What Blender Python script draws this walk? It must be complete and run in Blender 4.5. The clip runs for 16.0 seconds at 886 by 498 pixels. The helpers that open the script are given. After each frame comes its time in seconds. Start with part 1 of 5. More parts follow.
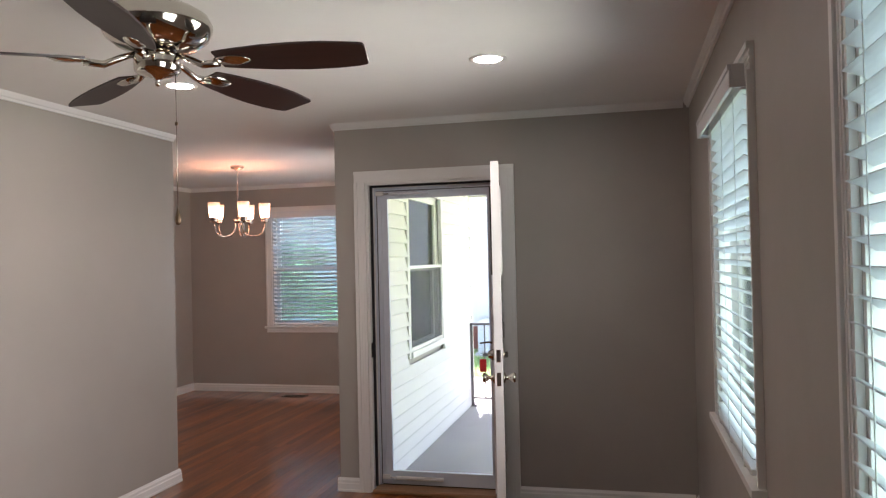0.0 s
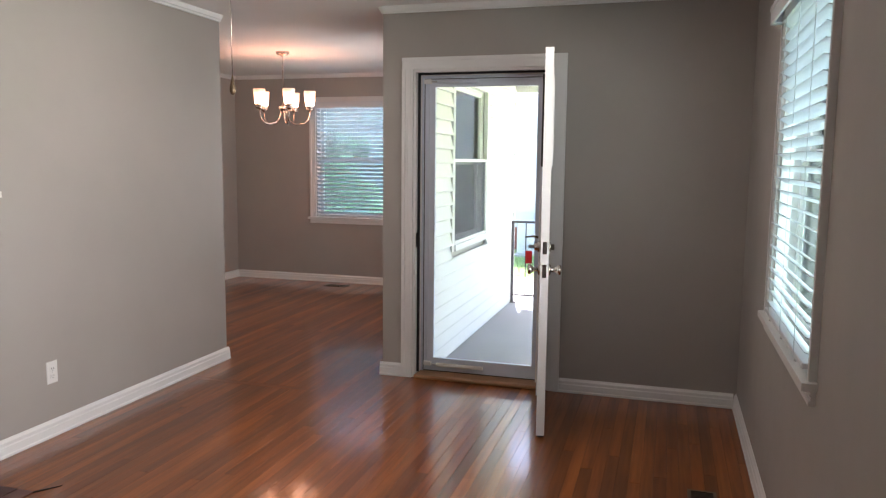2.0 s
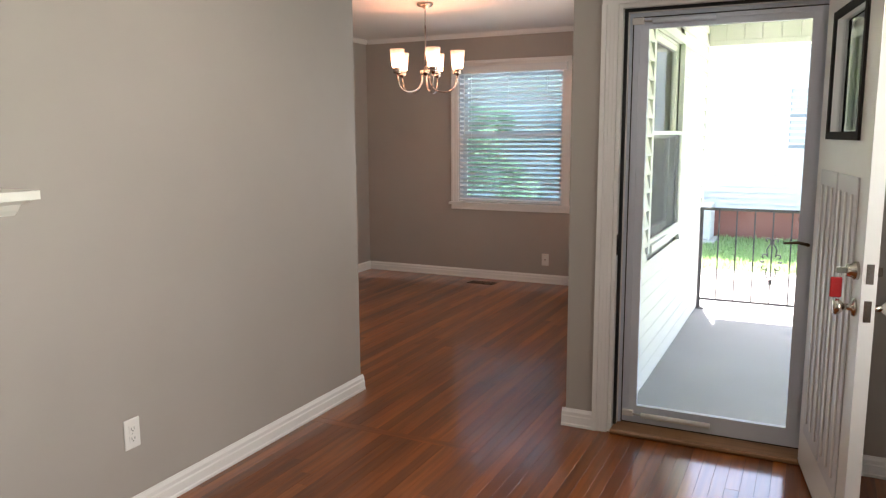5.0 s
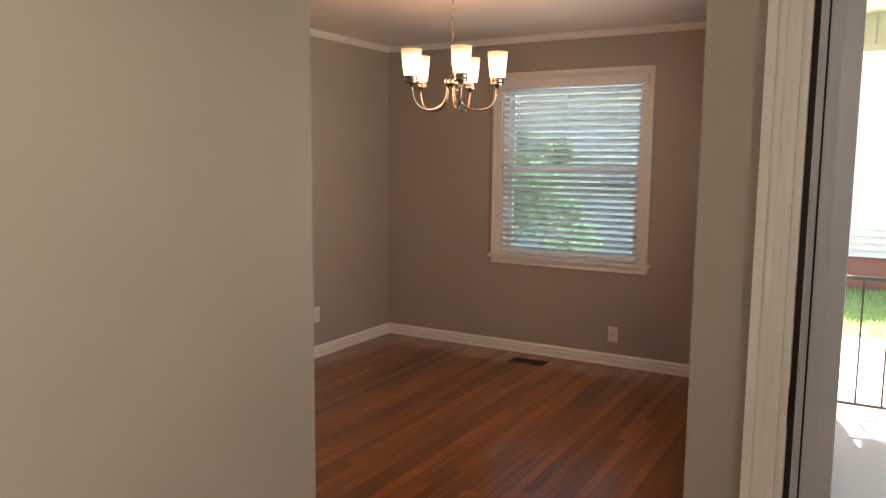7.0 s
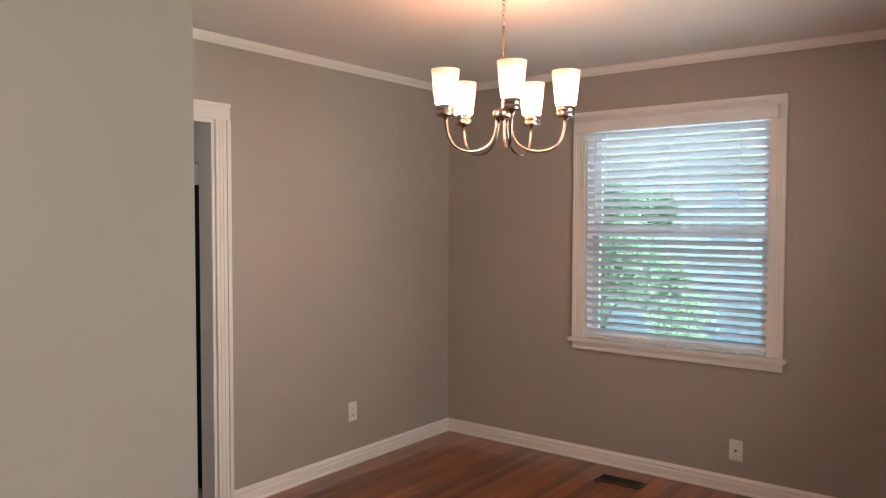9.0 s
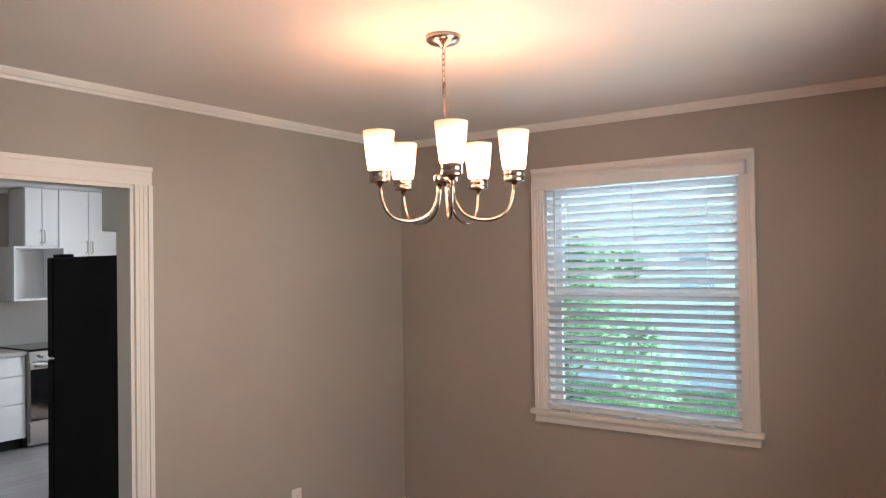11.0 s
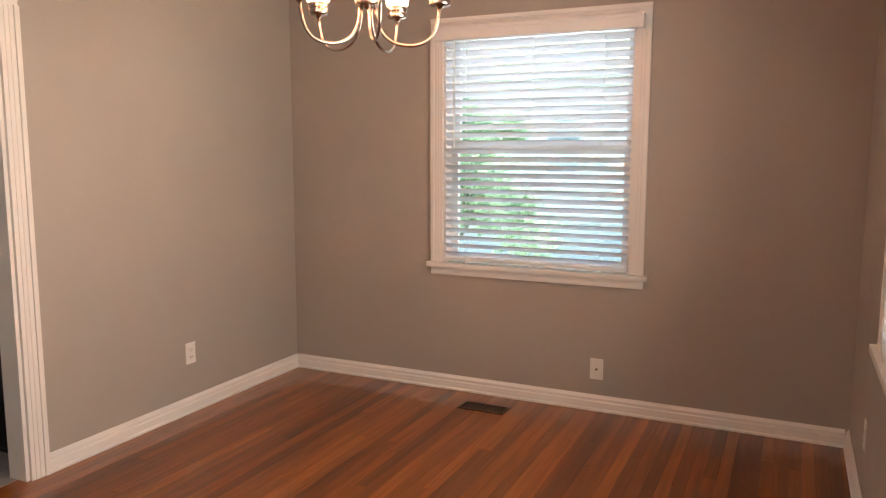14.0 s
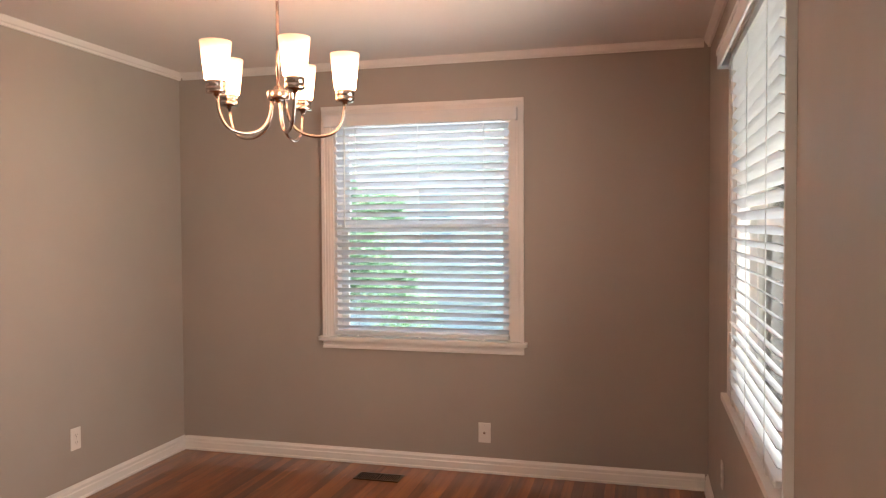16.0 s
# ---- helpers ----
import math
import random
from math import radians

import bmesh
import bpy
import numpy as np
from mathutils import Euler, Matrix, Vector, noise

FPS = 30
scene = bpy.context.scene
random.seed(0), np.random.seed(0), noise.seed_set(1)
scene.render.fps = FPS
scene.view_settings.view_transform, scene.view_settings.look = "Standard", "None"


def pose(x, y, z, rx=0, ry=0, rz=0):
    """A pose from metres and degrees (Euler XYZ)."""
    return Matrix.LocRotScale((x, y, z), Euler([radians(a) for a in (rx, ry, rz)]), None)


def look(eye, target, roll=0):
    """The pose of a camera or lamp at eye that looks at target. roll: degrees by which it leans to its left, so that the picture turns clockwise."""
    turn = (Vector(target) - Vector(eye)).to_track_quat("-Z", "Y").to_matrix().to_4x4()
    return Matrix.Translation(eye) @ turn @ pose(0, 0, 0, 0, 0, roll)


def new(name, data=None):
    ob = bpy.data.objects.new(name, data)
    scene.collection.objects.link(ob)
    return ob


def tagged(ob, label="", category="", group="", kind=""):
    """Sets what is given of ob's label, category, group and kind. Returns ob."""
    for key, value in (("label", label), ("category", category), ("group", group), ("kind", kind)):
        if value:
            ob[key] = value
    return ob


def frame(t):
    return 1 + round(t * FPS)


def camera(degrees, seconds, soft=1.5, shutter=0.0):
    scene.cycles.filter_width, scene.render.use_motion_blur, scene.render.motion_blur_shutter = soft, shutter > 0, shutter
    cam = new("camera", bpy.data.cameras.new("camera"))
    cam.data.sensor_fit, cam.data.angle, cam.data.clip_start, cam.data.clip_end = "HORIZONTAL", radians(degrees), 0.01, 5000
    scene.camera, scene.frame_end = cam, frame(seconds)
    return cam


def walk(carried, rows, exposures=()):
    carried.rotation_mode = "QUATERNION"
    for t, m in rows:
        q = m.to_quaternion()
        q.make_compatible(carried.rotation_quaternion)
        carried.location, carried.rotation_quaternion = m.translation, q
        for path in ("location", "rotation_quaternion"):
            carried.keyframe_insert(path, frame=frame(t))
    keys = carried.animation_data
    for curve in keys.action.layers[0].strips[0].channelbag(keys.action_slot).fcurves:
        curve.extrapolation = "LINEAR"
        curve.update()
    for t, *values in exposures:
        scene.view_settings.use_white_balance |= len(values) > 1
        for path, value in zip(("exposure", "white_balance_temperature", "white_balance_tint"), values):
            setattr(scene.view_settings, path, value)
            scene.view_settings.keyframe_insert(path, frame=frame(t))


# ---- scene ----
cam = camera(61.2, 16.0, soft=1.25)
PATH = [
    (0, (-0.052, 0.515, 1.556), (-0.526, 2.458, 1.582), -1.3),
    (0.5, (-0.062, 0.524, 1.539), (-0.543, 2.465, 1.503), -1.0),
    (1, (-0.074, 0.527, 1.512), (-0.579, 2.459, 1.396), -0.5),
    (1.5, (-0.085, 0.531, 1.496), (-0.627, 2.448, 1.31), -0.1),
    (2, (-0.109, 0.532, 1.488), (-0.679, 2.435, 1.253), 0.6),
    (2.5, (-0.159, 0.537, 1.483), (-0.766, 2.425, 1.224), 0.9),
    (3, (-0.263, 0.563, 1.469), (-0.907, 2.437, 1.196), 0.3),
    (3.5, (-0.376, 0.714, 1.436), (-1.099, 2.552, 1.118), -0.0),
    (4, (-0.529, 1.041, 1.468), (-1.376, 2.824, 1.145), -0.3),
    (4.2, (-0.603, 1.161, 1.471), (-1.477, 2.932, 1.154), -0.3),
    (6.3, (-1.362, 2.787, 1.525), (-2.216, 4.575, 1.253), -0.3),
    (6.5, (-1.422, 2.965, 1.528), (-2.313, 4.736, 1.268), -0.2),
    (7, (-1.576, 3.351, 1.548), (-2.571, 5.069, 1.309), 0.5),
    (7.5, (-1.72, 3.676, 1.559), (-2.811, 5.341, 1.37), -0.3),
    (8, (-1.803, 3.998, 1.544), (-3.032, 5.571, 1.415), 0.0),
    (8.5, (-1.872, 4.245, 1.54), (-3.111, 5.811, 1.431), 0.5),
    (9, (-1.982, 4.475, 1.546), (-3.208, 6.054, 1.466), 0.1),
    (9.5, (-2.022, 4.705, 1.554), (-3.303, 6.239, 1.478), -0.5),
    (10, (-2.059, 4.807, 1.622), (-3.286, 6.386, 1.6), -0.3),
    (10.2, (-2.06, 4.812, 1.637), (-3.269, 6.405, 1.673), -0.1),
    (12.3, (-2.225, 4.821, 1.668), (-3.293, 6.511, 1.621), -0.2),
    (12.5, (-2.251, 4.803, 1.645), (-3.296, 6.506, 1.562), 0.1),
    (13, (-2.284, 4.77, 1.583), (-3.279, 6.498, 1.419), 0.6),
    (13.5, (-2.272, 4.737, 1.5), (-3.209, 6.487, 1.261), 0.5),
    (14, (-2.287, 4.721, 1.454), (-3.128, 6.517, 1.196), 0.1),
    (14.5, (-2.295, 4.695, 1.435), (-3.026, 6.548, 1.256), -0.0),
    (15, (-2.321, 4.619, 1.439), (-2.91, 6.525, 1.296), 0.1),
    (15.5, (-2.335, 4.51, 1.452), (-2.883, 6.43, 1.336), -0.6),
    (16, (-2.323, 4.444, 1.469), (-2.841, 6.375, 1.411), -0.3),
]
EXPOSURES = [(0.0, 2.95, 6450, 23), (1.0, 3.10, 6550, 26), (2.0, 3.16, 6250, 20), (4.0, 3.37, 6250, 17), (6.5, 2.76, 7800, 16), (7.5, 3.20, 8200, 24), (8.5, 3.32, 7300, 19), (10.0, 3.40, 6800, 18), (12.5, 3.56, 6600, 14), (13.0, 3.64, 6650, 14), (13.5, 3.78, 7050, 18), (14.0, 3.80, 7850, 24), (15.0, 3.72, 7850, 25), (16.0, 3.68, 7750, 25)]
walk(cam, [(t, look(eye, target, roll)) for t, eye, target, roll in PATH], EXPOSURES)

CHAND_W = 0.045                     # watts of each chandelier bulb
FAN_ANGLE = 3.0

# ---- daylight ----
SUN_ELEVATION, SUN_AZIMUTH = radians(64), radians(345)   # azimuth clockwise from +y
world = bpy.data.worlds.new("sky")
scene.world = world
world.use_nodes = True
wn = world.node_tree.nodes
sky = wn.new("ShaderNodeTexSky")
sky.sky_type, sky.sun_disc = "NISHITA", False
sky.sun_elevation, sky.sun_rotation = SUN_ELEVATION, SUN_AZIMUTH
sky.air_density, sky.dust_density = 1.0, 2.0
world.node_tree.links.new(sky.outputs[0], wn["Background"].inputs[0])
wn["Background"].inputs[1].default_value = 0.130
sun = new("sun", bpy.data.lights.new("sun", "SUN"))
sun.data.energy, sun.data.angle, sun.data.color = 4.3, radians(0.5), (1.0, 0.95, 0.88)
sx, sy = math.sin(SUN_AZIMUTH), math.cos(SUN_AZIMUTH)
sun.matrix_world = look((sx * 20, sy * 20, 20 * math.tan(SUN_ELEVATION)), (0, 0, 0))


# ---- plan, metres ----
WEST, EAST = -3.212, 0.342          # living room walls
NORTH, SOUTH = 5.30, -1.60         # door wall, wall behind
D_WEST, D_EAST, D_SOUTH, D_NORTH = -5.290, -1.975, 5.300, 8.800   # dining room
CEIL = 2.49
PORCH_X, PORCH_Z = -1.80, -0.105
GROUND = -0.62
T = 0.155                          # wall thickness
K_WEST = -10.02                    # far kitchen wall
K_NORTH = 9.80



def window_light(x, y, z, turn, watts, colour, tip=0, height=1.30, spread=180, width=1.10):
    """An added area lamp at a window, standing in for the sky's light into the room."""
    ob = new("window_light", bpy.data.lights.new("window_light", "AREA"))
    ob.data.shape, ob.data.size, ob.data.size_y = "RECTANGLE", width, height
    ob.data.energy, ob.data.color, ob.data.spread = watts, colour, radians(spread)
    ob.matrix_basis = pose(x, y, z, 90 + tip, 0, turn)


# each pair: a fill lamp on the slats' room side, another behind them
for wy in (3.515, 1.45):
    window_light(EAST - 0.036, wy, 1.42, 90, 2.5, (1.0, 0.99, 0.92), 0, 1.15, 116, 0.94)
    window_light(EAST + 0.05, wy, 1.47, 90, 1.0, (0.70, 1.0, 0.90), 0, 1.22, 180, 0.94)
# added lamp at the unseen kitchen opening, to give the kitchen daylight
window_light(-7.6, K_NORTH + T + 0.06, 1.55, 180, 7.0, (0.74, 0.86, 1.0))
# extra lamp outside under the awning, added to brighten the back blind's slats
window_light(-3.635, D_NORTH + T + 0.36, 2.05, 180, 2.3, (0.70, 0.88, 1.0), -38, 0.40)
# the porch window has the same added pair, before and behind its slats
window_light(D_EAST - 0.036, 7.01, 1.42, 90, 1.7, (1.0, 0.96, 0.87), 0, 1.20, 138, 1.08)
window_light(D_EAST + 0.05, 7.01, 1.46, 90, 0.8, (0.80, 0.97, 1.0), 0, 1.28, 180, 1.08)


# ---- materials ----
def material(name, rough=0.6, metal=0.0, spec=0.5):
    m = bpy.data.materials.new(name)
    m.use_nodes = True
    b = m.node_tree.nodes["Principled BSDF"]
    b.inputs["Roughness"].default_value = rough
    b.inputs["Metallic"].default_value = metal
    b.inputs["Specular IOR Level"].default_value = spec
    return m, m.node_tree.nodes, m.node_tree.links, b


def mixed(nodes, links, fac, a, b):
    mx = nodes.new("ShaderNodeMix")
    mx.data_type = "RGBA"
    links.new(fac, mx.inputs["Factor"])
    for key, v in ((6, a), (7, b)):
        if isinstance(v, tuple):
            mx.inputs[key].default_value = (*v, 1)
        else:
            links.new(v, mx.inputs[key])
    return mx.outputs[2]


def noise_of(nodes, links, vec, scale, detail=4, rough=0.55):
    n = nodes.new("ShaderNodeTexNoise")
    n.inputs["Scale"].default_value, n.inputs["Detail"].default_value, n.inputs["Roughness"].default_value = scale, detail, rough
    links.new(vec, n.inputs["Vector"])
    return n.outputs["Fac"]


def ramp(nodes, links, fac, lo, hi):
    r = nodes.new("ShaderNodeMapRange")
    r.inputs["From Min"].default_value, r.inputs["From Max"].default_value = lo, hi
    links.new(fac, r.inputs["Value"])
    return r.outputs["Result"]


def coords(nodes, links, scale=(1, 1, 1), jitter=False, island=False):
    tc = nodes.new("ShaderNodeTexCoord")
    mp = nodes.new("ShaderNodeMapping")
    mp.inputs["Scale"].default_value = scale
    links.new(tc.outputs["Object"], mp.inputs["Vector"])
    if jitter:
        chance = nodes.new("ShaderNodeNewGeometry").outputs["Random Per Island"] if island else nodes.new("ShaderNodeObjectInfo").outputs["Random"]
        sc = nodes.new("ShaderNodeVectorMath")
        sc.operation = "SCALE"
        sc.inputs[0].default_value = (37.0, 61.0, 23.0)
        links.new(chance, sc.inputs["Scale"])
        links.new(sc.outputs[0], mp.inputs["Location"])
    return mp.outputs[0]


def bumped(nodes, links, b, height, strength, distance=0.002):
    bp = nodes.new("ShaderNodeBump")
    bp.inputs["Strength"].default_value, bp.inputs["Distance"].default_value = strength, distance
    links.new(height, bp.inputs["Height"])
    links.new(bp.outputs[0], b.inputs["Normal"])


def painted(name, a, b2, rough=0.55, fine=260, bump=0.12, spec=0.35):
    """Paint with a roller texture and faint large stains."""
    m, n, l, b = material(name, rough, 0, spec)
    v = coords(n, l)
    l.new(mixed(n, l, ramp(n, l, noise_of(n, l, v, 1.6, 5), 0.3, 0.7), a, b2), b.inputs["Base Color"])
    f = noise_of(n, l, v, fine, 2)
    bumped(n, l, b, f, bump, 0.001)
    l.new(ramp(n, l, noise_of(n, l, v, 6, 3), -1.2, 2.6), b.inputs["Roughness"])
    r = n.new("ShaderNodeMath")
    r.operation = "MULTIPLY_ADD"
    l.new(noise_of(n, l, v, 6, 3), r.inputs[0])
    r.inputs[1].default_value, r.inputs[2].default_value = 0.16, rough - 0.08
    l.new(r.outputs[0], b.inputs["Roughness"])
    return m


WALL = painted("greige wall paint", (0.375, 0.348, 0.315), (0.405, 0.375, 0.340), 0.5)
CEILING = painted("ceiling paint", (0.78, 0.76, 0.74), (0.82, 0.80, 0.78), 0.75, 180, 0.2)
TRIM = painted("white trim paint", (0.76, 0.75, 0.73), (0.80, 0.79, 0.77), 0.32, 90, 0.05, 0.5)
BLIND = painted("white blind slats", (0.70, 0.71, 0.72), (0.74, 0.75, 0.76), 0.4, 60, 0.03)
MANTEL = painted("cream mantel paint", (0.76, 0.76, 0.70), (0.80, 0.80, 0.74), 0.38, 70, 0.08)
BRICK_WHITE = painted("white-washed brick paint", (0.56, 0.54, 0.51), (0.66, 0.64, 0.61), 0.6, 45, 0.7)
PLASTIC = painted("white plastic", (0.78, 0.77, 0.74), (0.8, 0.79, 0.76), 0.3, 50, 0.01)
CABINET = painted("white cabinet lacquer", (0.76, 0.76, 0.76), (0.8, 0.8, 0.8), 0.35, 60, 0.02)
SIDING = painted("white vinyl siding", (0.66, 0.65, 0.61), (0.72, 0.71, 0.67), 0.5, 25, 0.15)
SIDING_FAR = painted("white far siding", (0.66, 0.66, 0.63), (0.71, 0.71, 0.68), 0.55, 8, 0.1)
CONCRETE = painted("grey painted concrete", (0.24, 0.24, 0.25), (0.29, 0.29, 0.30), 0.6, 60, 0.4)
WALKWAY = painted("pale concrete", (0.50, 0.48, 0.44), (0.60, 0.58, 0.53), 0.85, 20, 0.5)
COUNTER = painted("grey stone counter", (0.36, 0.34, 0.32), (0.48, 0.46, 0.43), 0.25, 40, 0.02)
ALU = painted("grey aluminium paint", (0.60, 0.65, 0.73), (0.65, 0.70, 0.78), 0.35, 50, 0.02, 0.6)
DOOR_GREY = painted("pale grey door paint", (0.60, 0.60, 0.62), (0.66, 0.66, 0.68), 0.35, 60, 0.05)


def slat_material(name, colour, through_light):
    """Thin moulded slats that pass a little daylight."""
    m, n, l, b = material(name, 0.4)
    v = coords(n, l)
    c = mixed(n, l, ramp(n, l, noise_of(n, l, v, 7, 3), 0.3, 0.7), tuple(0.95 * k for k in colour), colour)
    l.new(c, b.inputs["Base Color"])
    tl, mx = n.new("ShaderNodeBsdfTranslucent"), n.new("ShaderNodeMixShader")
    l.new(c, tl.inputs["Color"])
    mx.inputs[0].default_value = through_light
    l.new(b.outputs[0], mx.inputs[1]), l.new(tl.outputs[0], mx.inputs[2])
    l.new(mx.outputs[0], n["Material Output"].inputs[0])
    return m


SLATS = slat_material("white blind slats, faintly translucent", (0.78, 0.80, 0.83), 0.42)


def metal(name, colour, rough, brushed=0.0):
    m, n, l, b = material(name, rough, 1.0)
    v = coords(n, l, (1, 1, 40) if brushed else (1, 1, 1))
    f = noise_of(n, l, v, 30, 3)
    l.new(mixed(n, l, f, tuple(c * 0.9 for c in colour), colour), b.inputs["Base Color"])
    if brushed:
        bumped(n, l, b, f, brushed, 0.0005)
    return m


NICKEL = metal("brushed nickel", (0.47, 0.41, 0.38), 0.24, 0.06)
CHROME = metal("polished nickel", (0.62, 0.58, 0.52), 0.10)
STEEL = metal("stainless steel", (0.55, 0.54, 0.52), 0.3, 0.1)
BRONZE = metal("bronze floor register", (0.16, 0.11, 0.07), 0.45)
DARK = painted("dark void", (0.012, 0.011, 0.010), (0.02, 0.018, 0.016), 0.9, 40, 0.2)
FRIDGE = painted("black textured fridge enamel", (0.006, 0.006, 0.007), (0.009, 0.009, 0.010), 0.6, 700, 0.25, 0.15)
BLACKGLASS = painted("black oven glass", (0.006, 0.006, 0.006), (0.01, 0.01, 0.01), 0.06, 5, 0.0)
RED = painted("red plastic tag", (0.42, 0.02, 0.025), (0.5, 0.03, 0.03), 0.35, 60, 0.02)
# the iron's colour is lifted to carry the outdoor glare
RAIL = painted("dark iron paled for glare", (0.085, 0.078, 0.078), (0.13, 0.12, 0.12), 0.55, 60, 0.2)
JOINT = painted("brown-grey hearth joints", (0.15, 0.11, 0.10), (0.20, 0.155, 0.14), 0.9, 120, 0.6)
RUBBER_AND_GAP = painted("black weather strip and painted gap shade", (0.015, 0.015, 0.016), (0.03, 0.03, 0.03), 0.7, 60, 0.1)
SOIL_BRICK = painted("red foundation brick", (0.26, 0.10, 0.07), (0.36, 0.16, 0.12), 0.85, 18, 0.5)


def wood(name, dark, mid, pale, rough, along=1, coat=0.0, streak=1.0, spec=0.5, plain=False, island=False):
    """Boards whose tone differs piece by piece, with long grain and worn varnish."""
    m, n, l, b = material(name, rough, 0, spec)
    st = [26.0, 26.0, 26.0]
    st[along] = 1.3
    v = coords(n, l, tuple(st), True, island)
    big = [4.0, 4.0, 4.0]
    big[along] = 0.5
    v2 = coords(n, l, tuple(big), True, island)
    chance = n.new("ShaderNodeNewGeometry").outputs["Random Per Island"] if island else n.new("ShaderNodeObjectInfo").outputs["Random"]
    grain = ramp(n, l, noise_of(n, l, v, 1.6, 2.5 if plain else 8, 0.5 if plain else 0.62), 0.3, 0.7)
    cloud = ramp(n, l, noise_of(n, l, v2, 1.2, 2 if plain else 4), 0.3, 0.7)
    if plain:
        # neighbouring boards share tones in long drifts
        geo, mp = n.new("ShaderNodeNewGeometry"), n.new("ShaderNodeMapping")
        mp.inputs["Scale"].default_value = (5.5, 0.55, 1.0)
        l.new(geo.outputs["Position"], mp.inputs["Vector"])
        drift = ramp(n, l, noise_of(n, l, mp.outputs[0], 1.0, 4, 0.6), 0.25, 0.75)
        blend = n.new("ShaderNodeMix")
        blend.inputs["Factor"].default_value = 0.46
        l.new(chance, blend.inputs[2]), l.new(drift, blend.inputs[3])
        chance = blend.outputs[0]
    tone = mixed(n, l, chance, dark, pale)
    half = n.new("ShaderNodeMath")
    half.operation = "MULTIPLY"
    half.inputs[1].default_value = 0.55
    l.new(cloud, half.inputs[0])
    c1 = mixed(n, l, half.outputs[0], tone, mid)
    mul = n.new("ShaderNodeMix")
    mul.data_type, mul.blend_type = "RGBA", "MULTIPLY"
    mul.inputs["Factor"].default_value = streak
    l.new(c1, mul.inputs[6])
    l.new(mixed(n, l, grain, (0.66, 0.62, 0.58), (1.14, 1.12, 1.10)), mul.inputs[7])
    l.new(mul.outputs[2], b.inputs["Base Color"])
    wear = noise_of(n, l, coords(n, l, (3, 3, 3), True, island), 1.0, 5)
    r = n.new("ShaderNodeMath")
    r.operation = "MULTIPLY_ADD"
    l.new(wear, r.inputs[0])
    r.inputs[1].default_value, r.inputs[2].default_value = 0.10, rough - 0.05
    l.new(r.outputs[0], b.inputs["Roughness"])
    if not plain:
        bumped(n, l, b, grain, 0.12, 0.0006)
    b.inputs["Coat Weight"].default_value = coat
    b.inputs["Coat Roughness"].default_value = 0.120
    return m


OAK_TONES = (0.048, 0.010, 0.0020), (0.200, 0.047, 0.0078), (0.475, 0.146, 0.0255), 0.30, 1, 1.0, 0.85, 0.10
OAK = wood("red-brown varnished floor boards", *OAK_TONES, plain=True)
OAK_REST = wood("red-brown varnished floor boards, joined", *OAK_TONES, plain=True, island=True)
THRESH = wood("oak threshold", (0.22, 0.11, 0.05), (0.30, 0.16, 0.08), (0.34, 0.19, 0.09), 0.4, 0)
BLADE = wood("dark cherry fan blade", (0.016, 0.007, 0.007), (0.022, 0.009, 0.008), (0.028, 0.011, 0.009), 0.42, 0)
VINYL = wood("grey vinyl planks", (0.20, 0.19, 0.19), (0.26, 0.25, 0.24), (0.32, 0.31, 0.30), 0.4, 1, 0.0, 0.6)
PAVER = wood("dark red hearth brick", (0.07, 0.028, 0.024), (0.09, 0.035, 0.03), (0.12, 0.045, 0.036), 0.5, 0, 0.0, 0.5)


def glass_material(name, tint=(0.97, 0.98, 0.98)):
    m = bpy.data.materials.new(name)
    m.use_nodes = True
    n, l = m.node_tree.nodes, m.node_tree.links
    n.remove(n["Principled BSDF"])
    tr, gl, mx, fr = n.new("ShaderNodeBsdfTransparent"), n.new("ShaderNodeBsdfGlossy"), n.new("ShaderNodeMixShader"), n.new("ShaderNodeFresnel")
    tr.inputs[0].default_value = (*tint, 1)
    gl.inputs["Roughness"].default_value = 0.02
    fr.inputs["IOR"].default_value = 1.45
    l.new(fr.outputs[0], mx.inputs[0]), l.new(tr.outputs[0], mx.inputs[1]), l.new(gl.outputs[0], mx.inputs[2])
    l.new(mx.outputs[0], n["Material Output"].inputs[0])
    return m


GLASS = glass_material("clear glass")
# bluish tint added to hold down the brightness seen through the back window
PANE = glass_material("window glass darkened to dim the outdoors", (0.64, 0.76, 0.80))


def mesh_material(name):
    """Fine wire cloth: mostly dull grey wire, the rest open."""
    m, n, l, b = material(name, 0.7)
    b.inputs["Base Color"].default_value = (0.10, 0.105, 0.11, 1)
    b.inputs["Alpha"].default_value = 0.40
    return m


MESH = mesh_material("grey wire cloth")


def glowing(name, colour, strength, rim=1.0):
    """A lamp's glass; the lower part, round the bulb, glows more than the rim."""
    m, n, l, b = material(name, 0.35)
    b.inputs["Base Color"].default_value = (0.85, 0.8, 0.74, 1)
    b.inputs["Emission Color"].default_value = (*colour, 1)
    b.inputs["Emission Strength"].default_value = strength
    if rim != 1.0:
        tc, sp = n.new("ShaderNodeTexCoord"), n.new("ShaderNodeSeparateXYZ")
        l.new(tc.outputs["Generated"], sp.inputs[0])
        r, p, q = n.new("ShaderNodeMapRange"), n.new("ShaderNodeMath"), n.new("ShaderNodeMath")
        r.inputs["From Min"].default_value, r.inputs["From Max"].default_value = 0.35, 1.0
        l.new(sp.outputs["Z"], r.inputs["Value"])
        p.operation, q.operation = "POWER", "MULTIPLY"
        p.inputs[0].default_value, q.inputs[1].default_value = rim, strength
        l.new(r.outputs["Result"], p.inputs[1]), l.new(p.outputs[0], q.inputs[0])
        l.new(q.outputs[0], b.inputs["Emission Strength"])
    return m


SHADE = glowing("frosted glass shade, lit", (1.0, 0.45, 0.24), 4.2, 0.02)
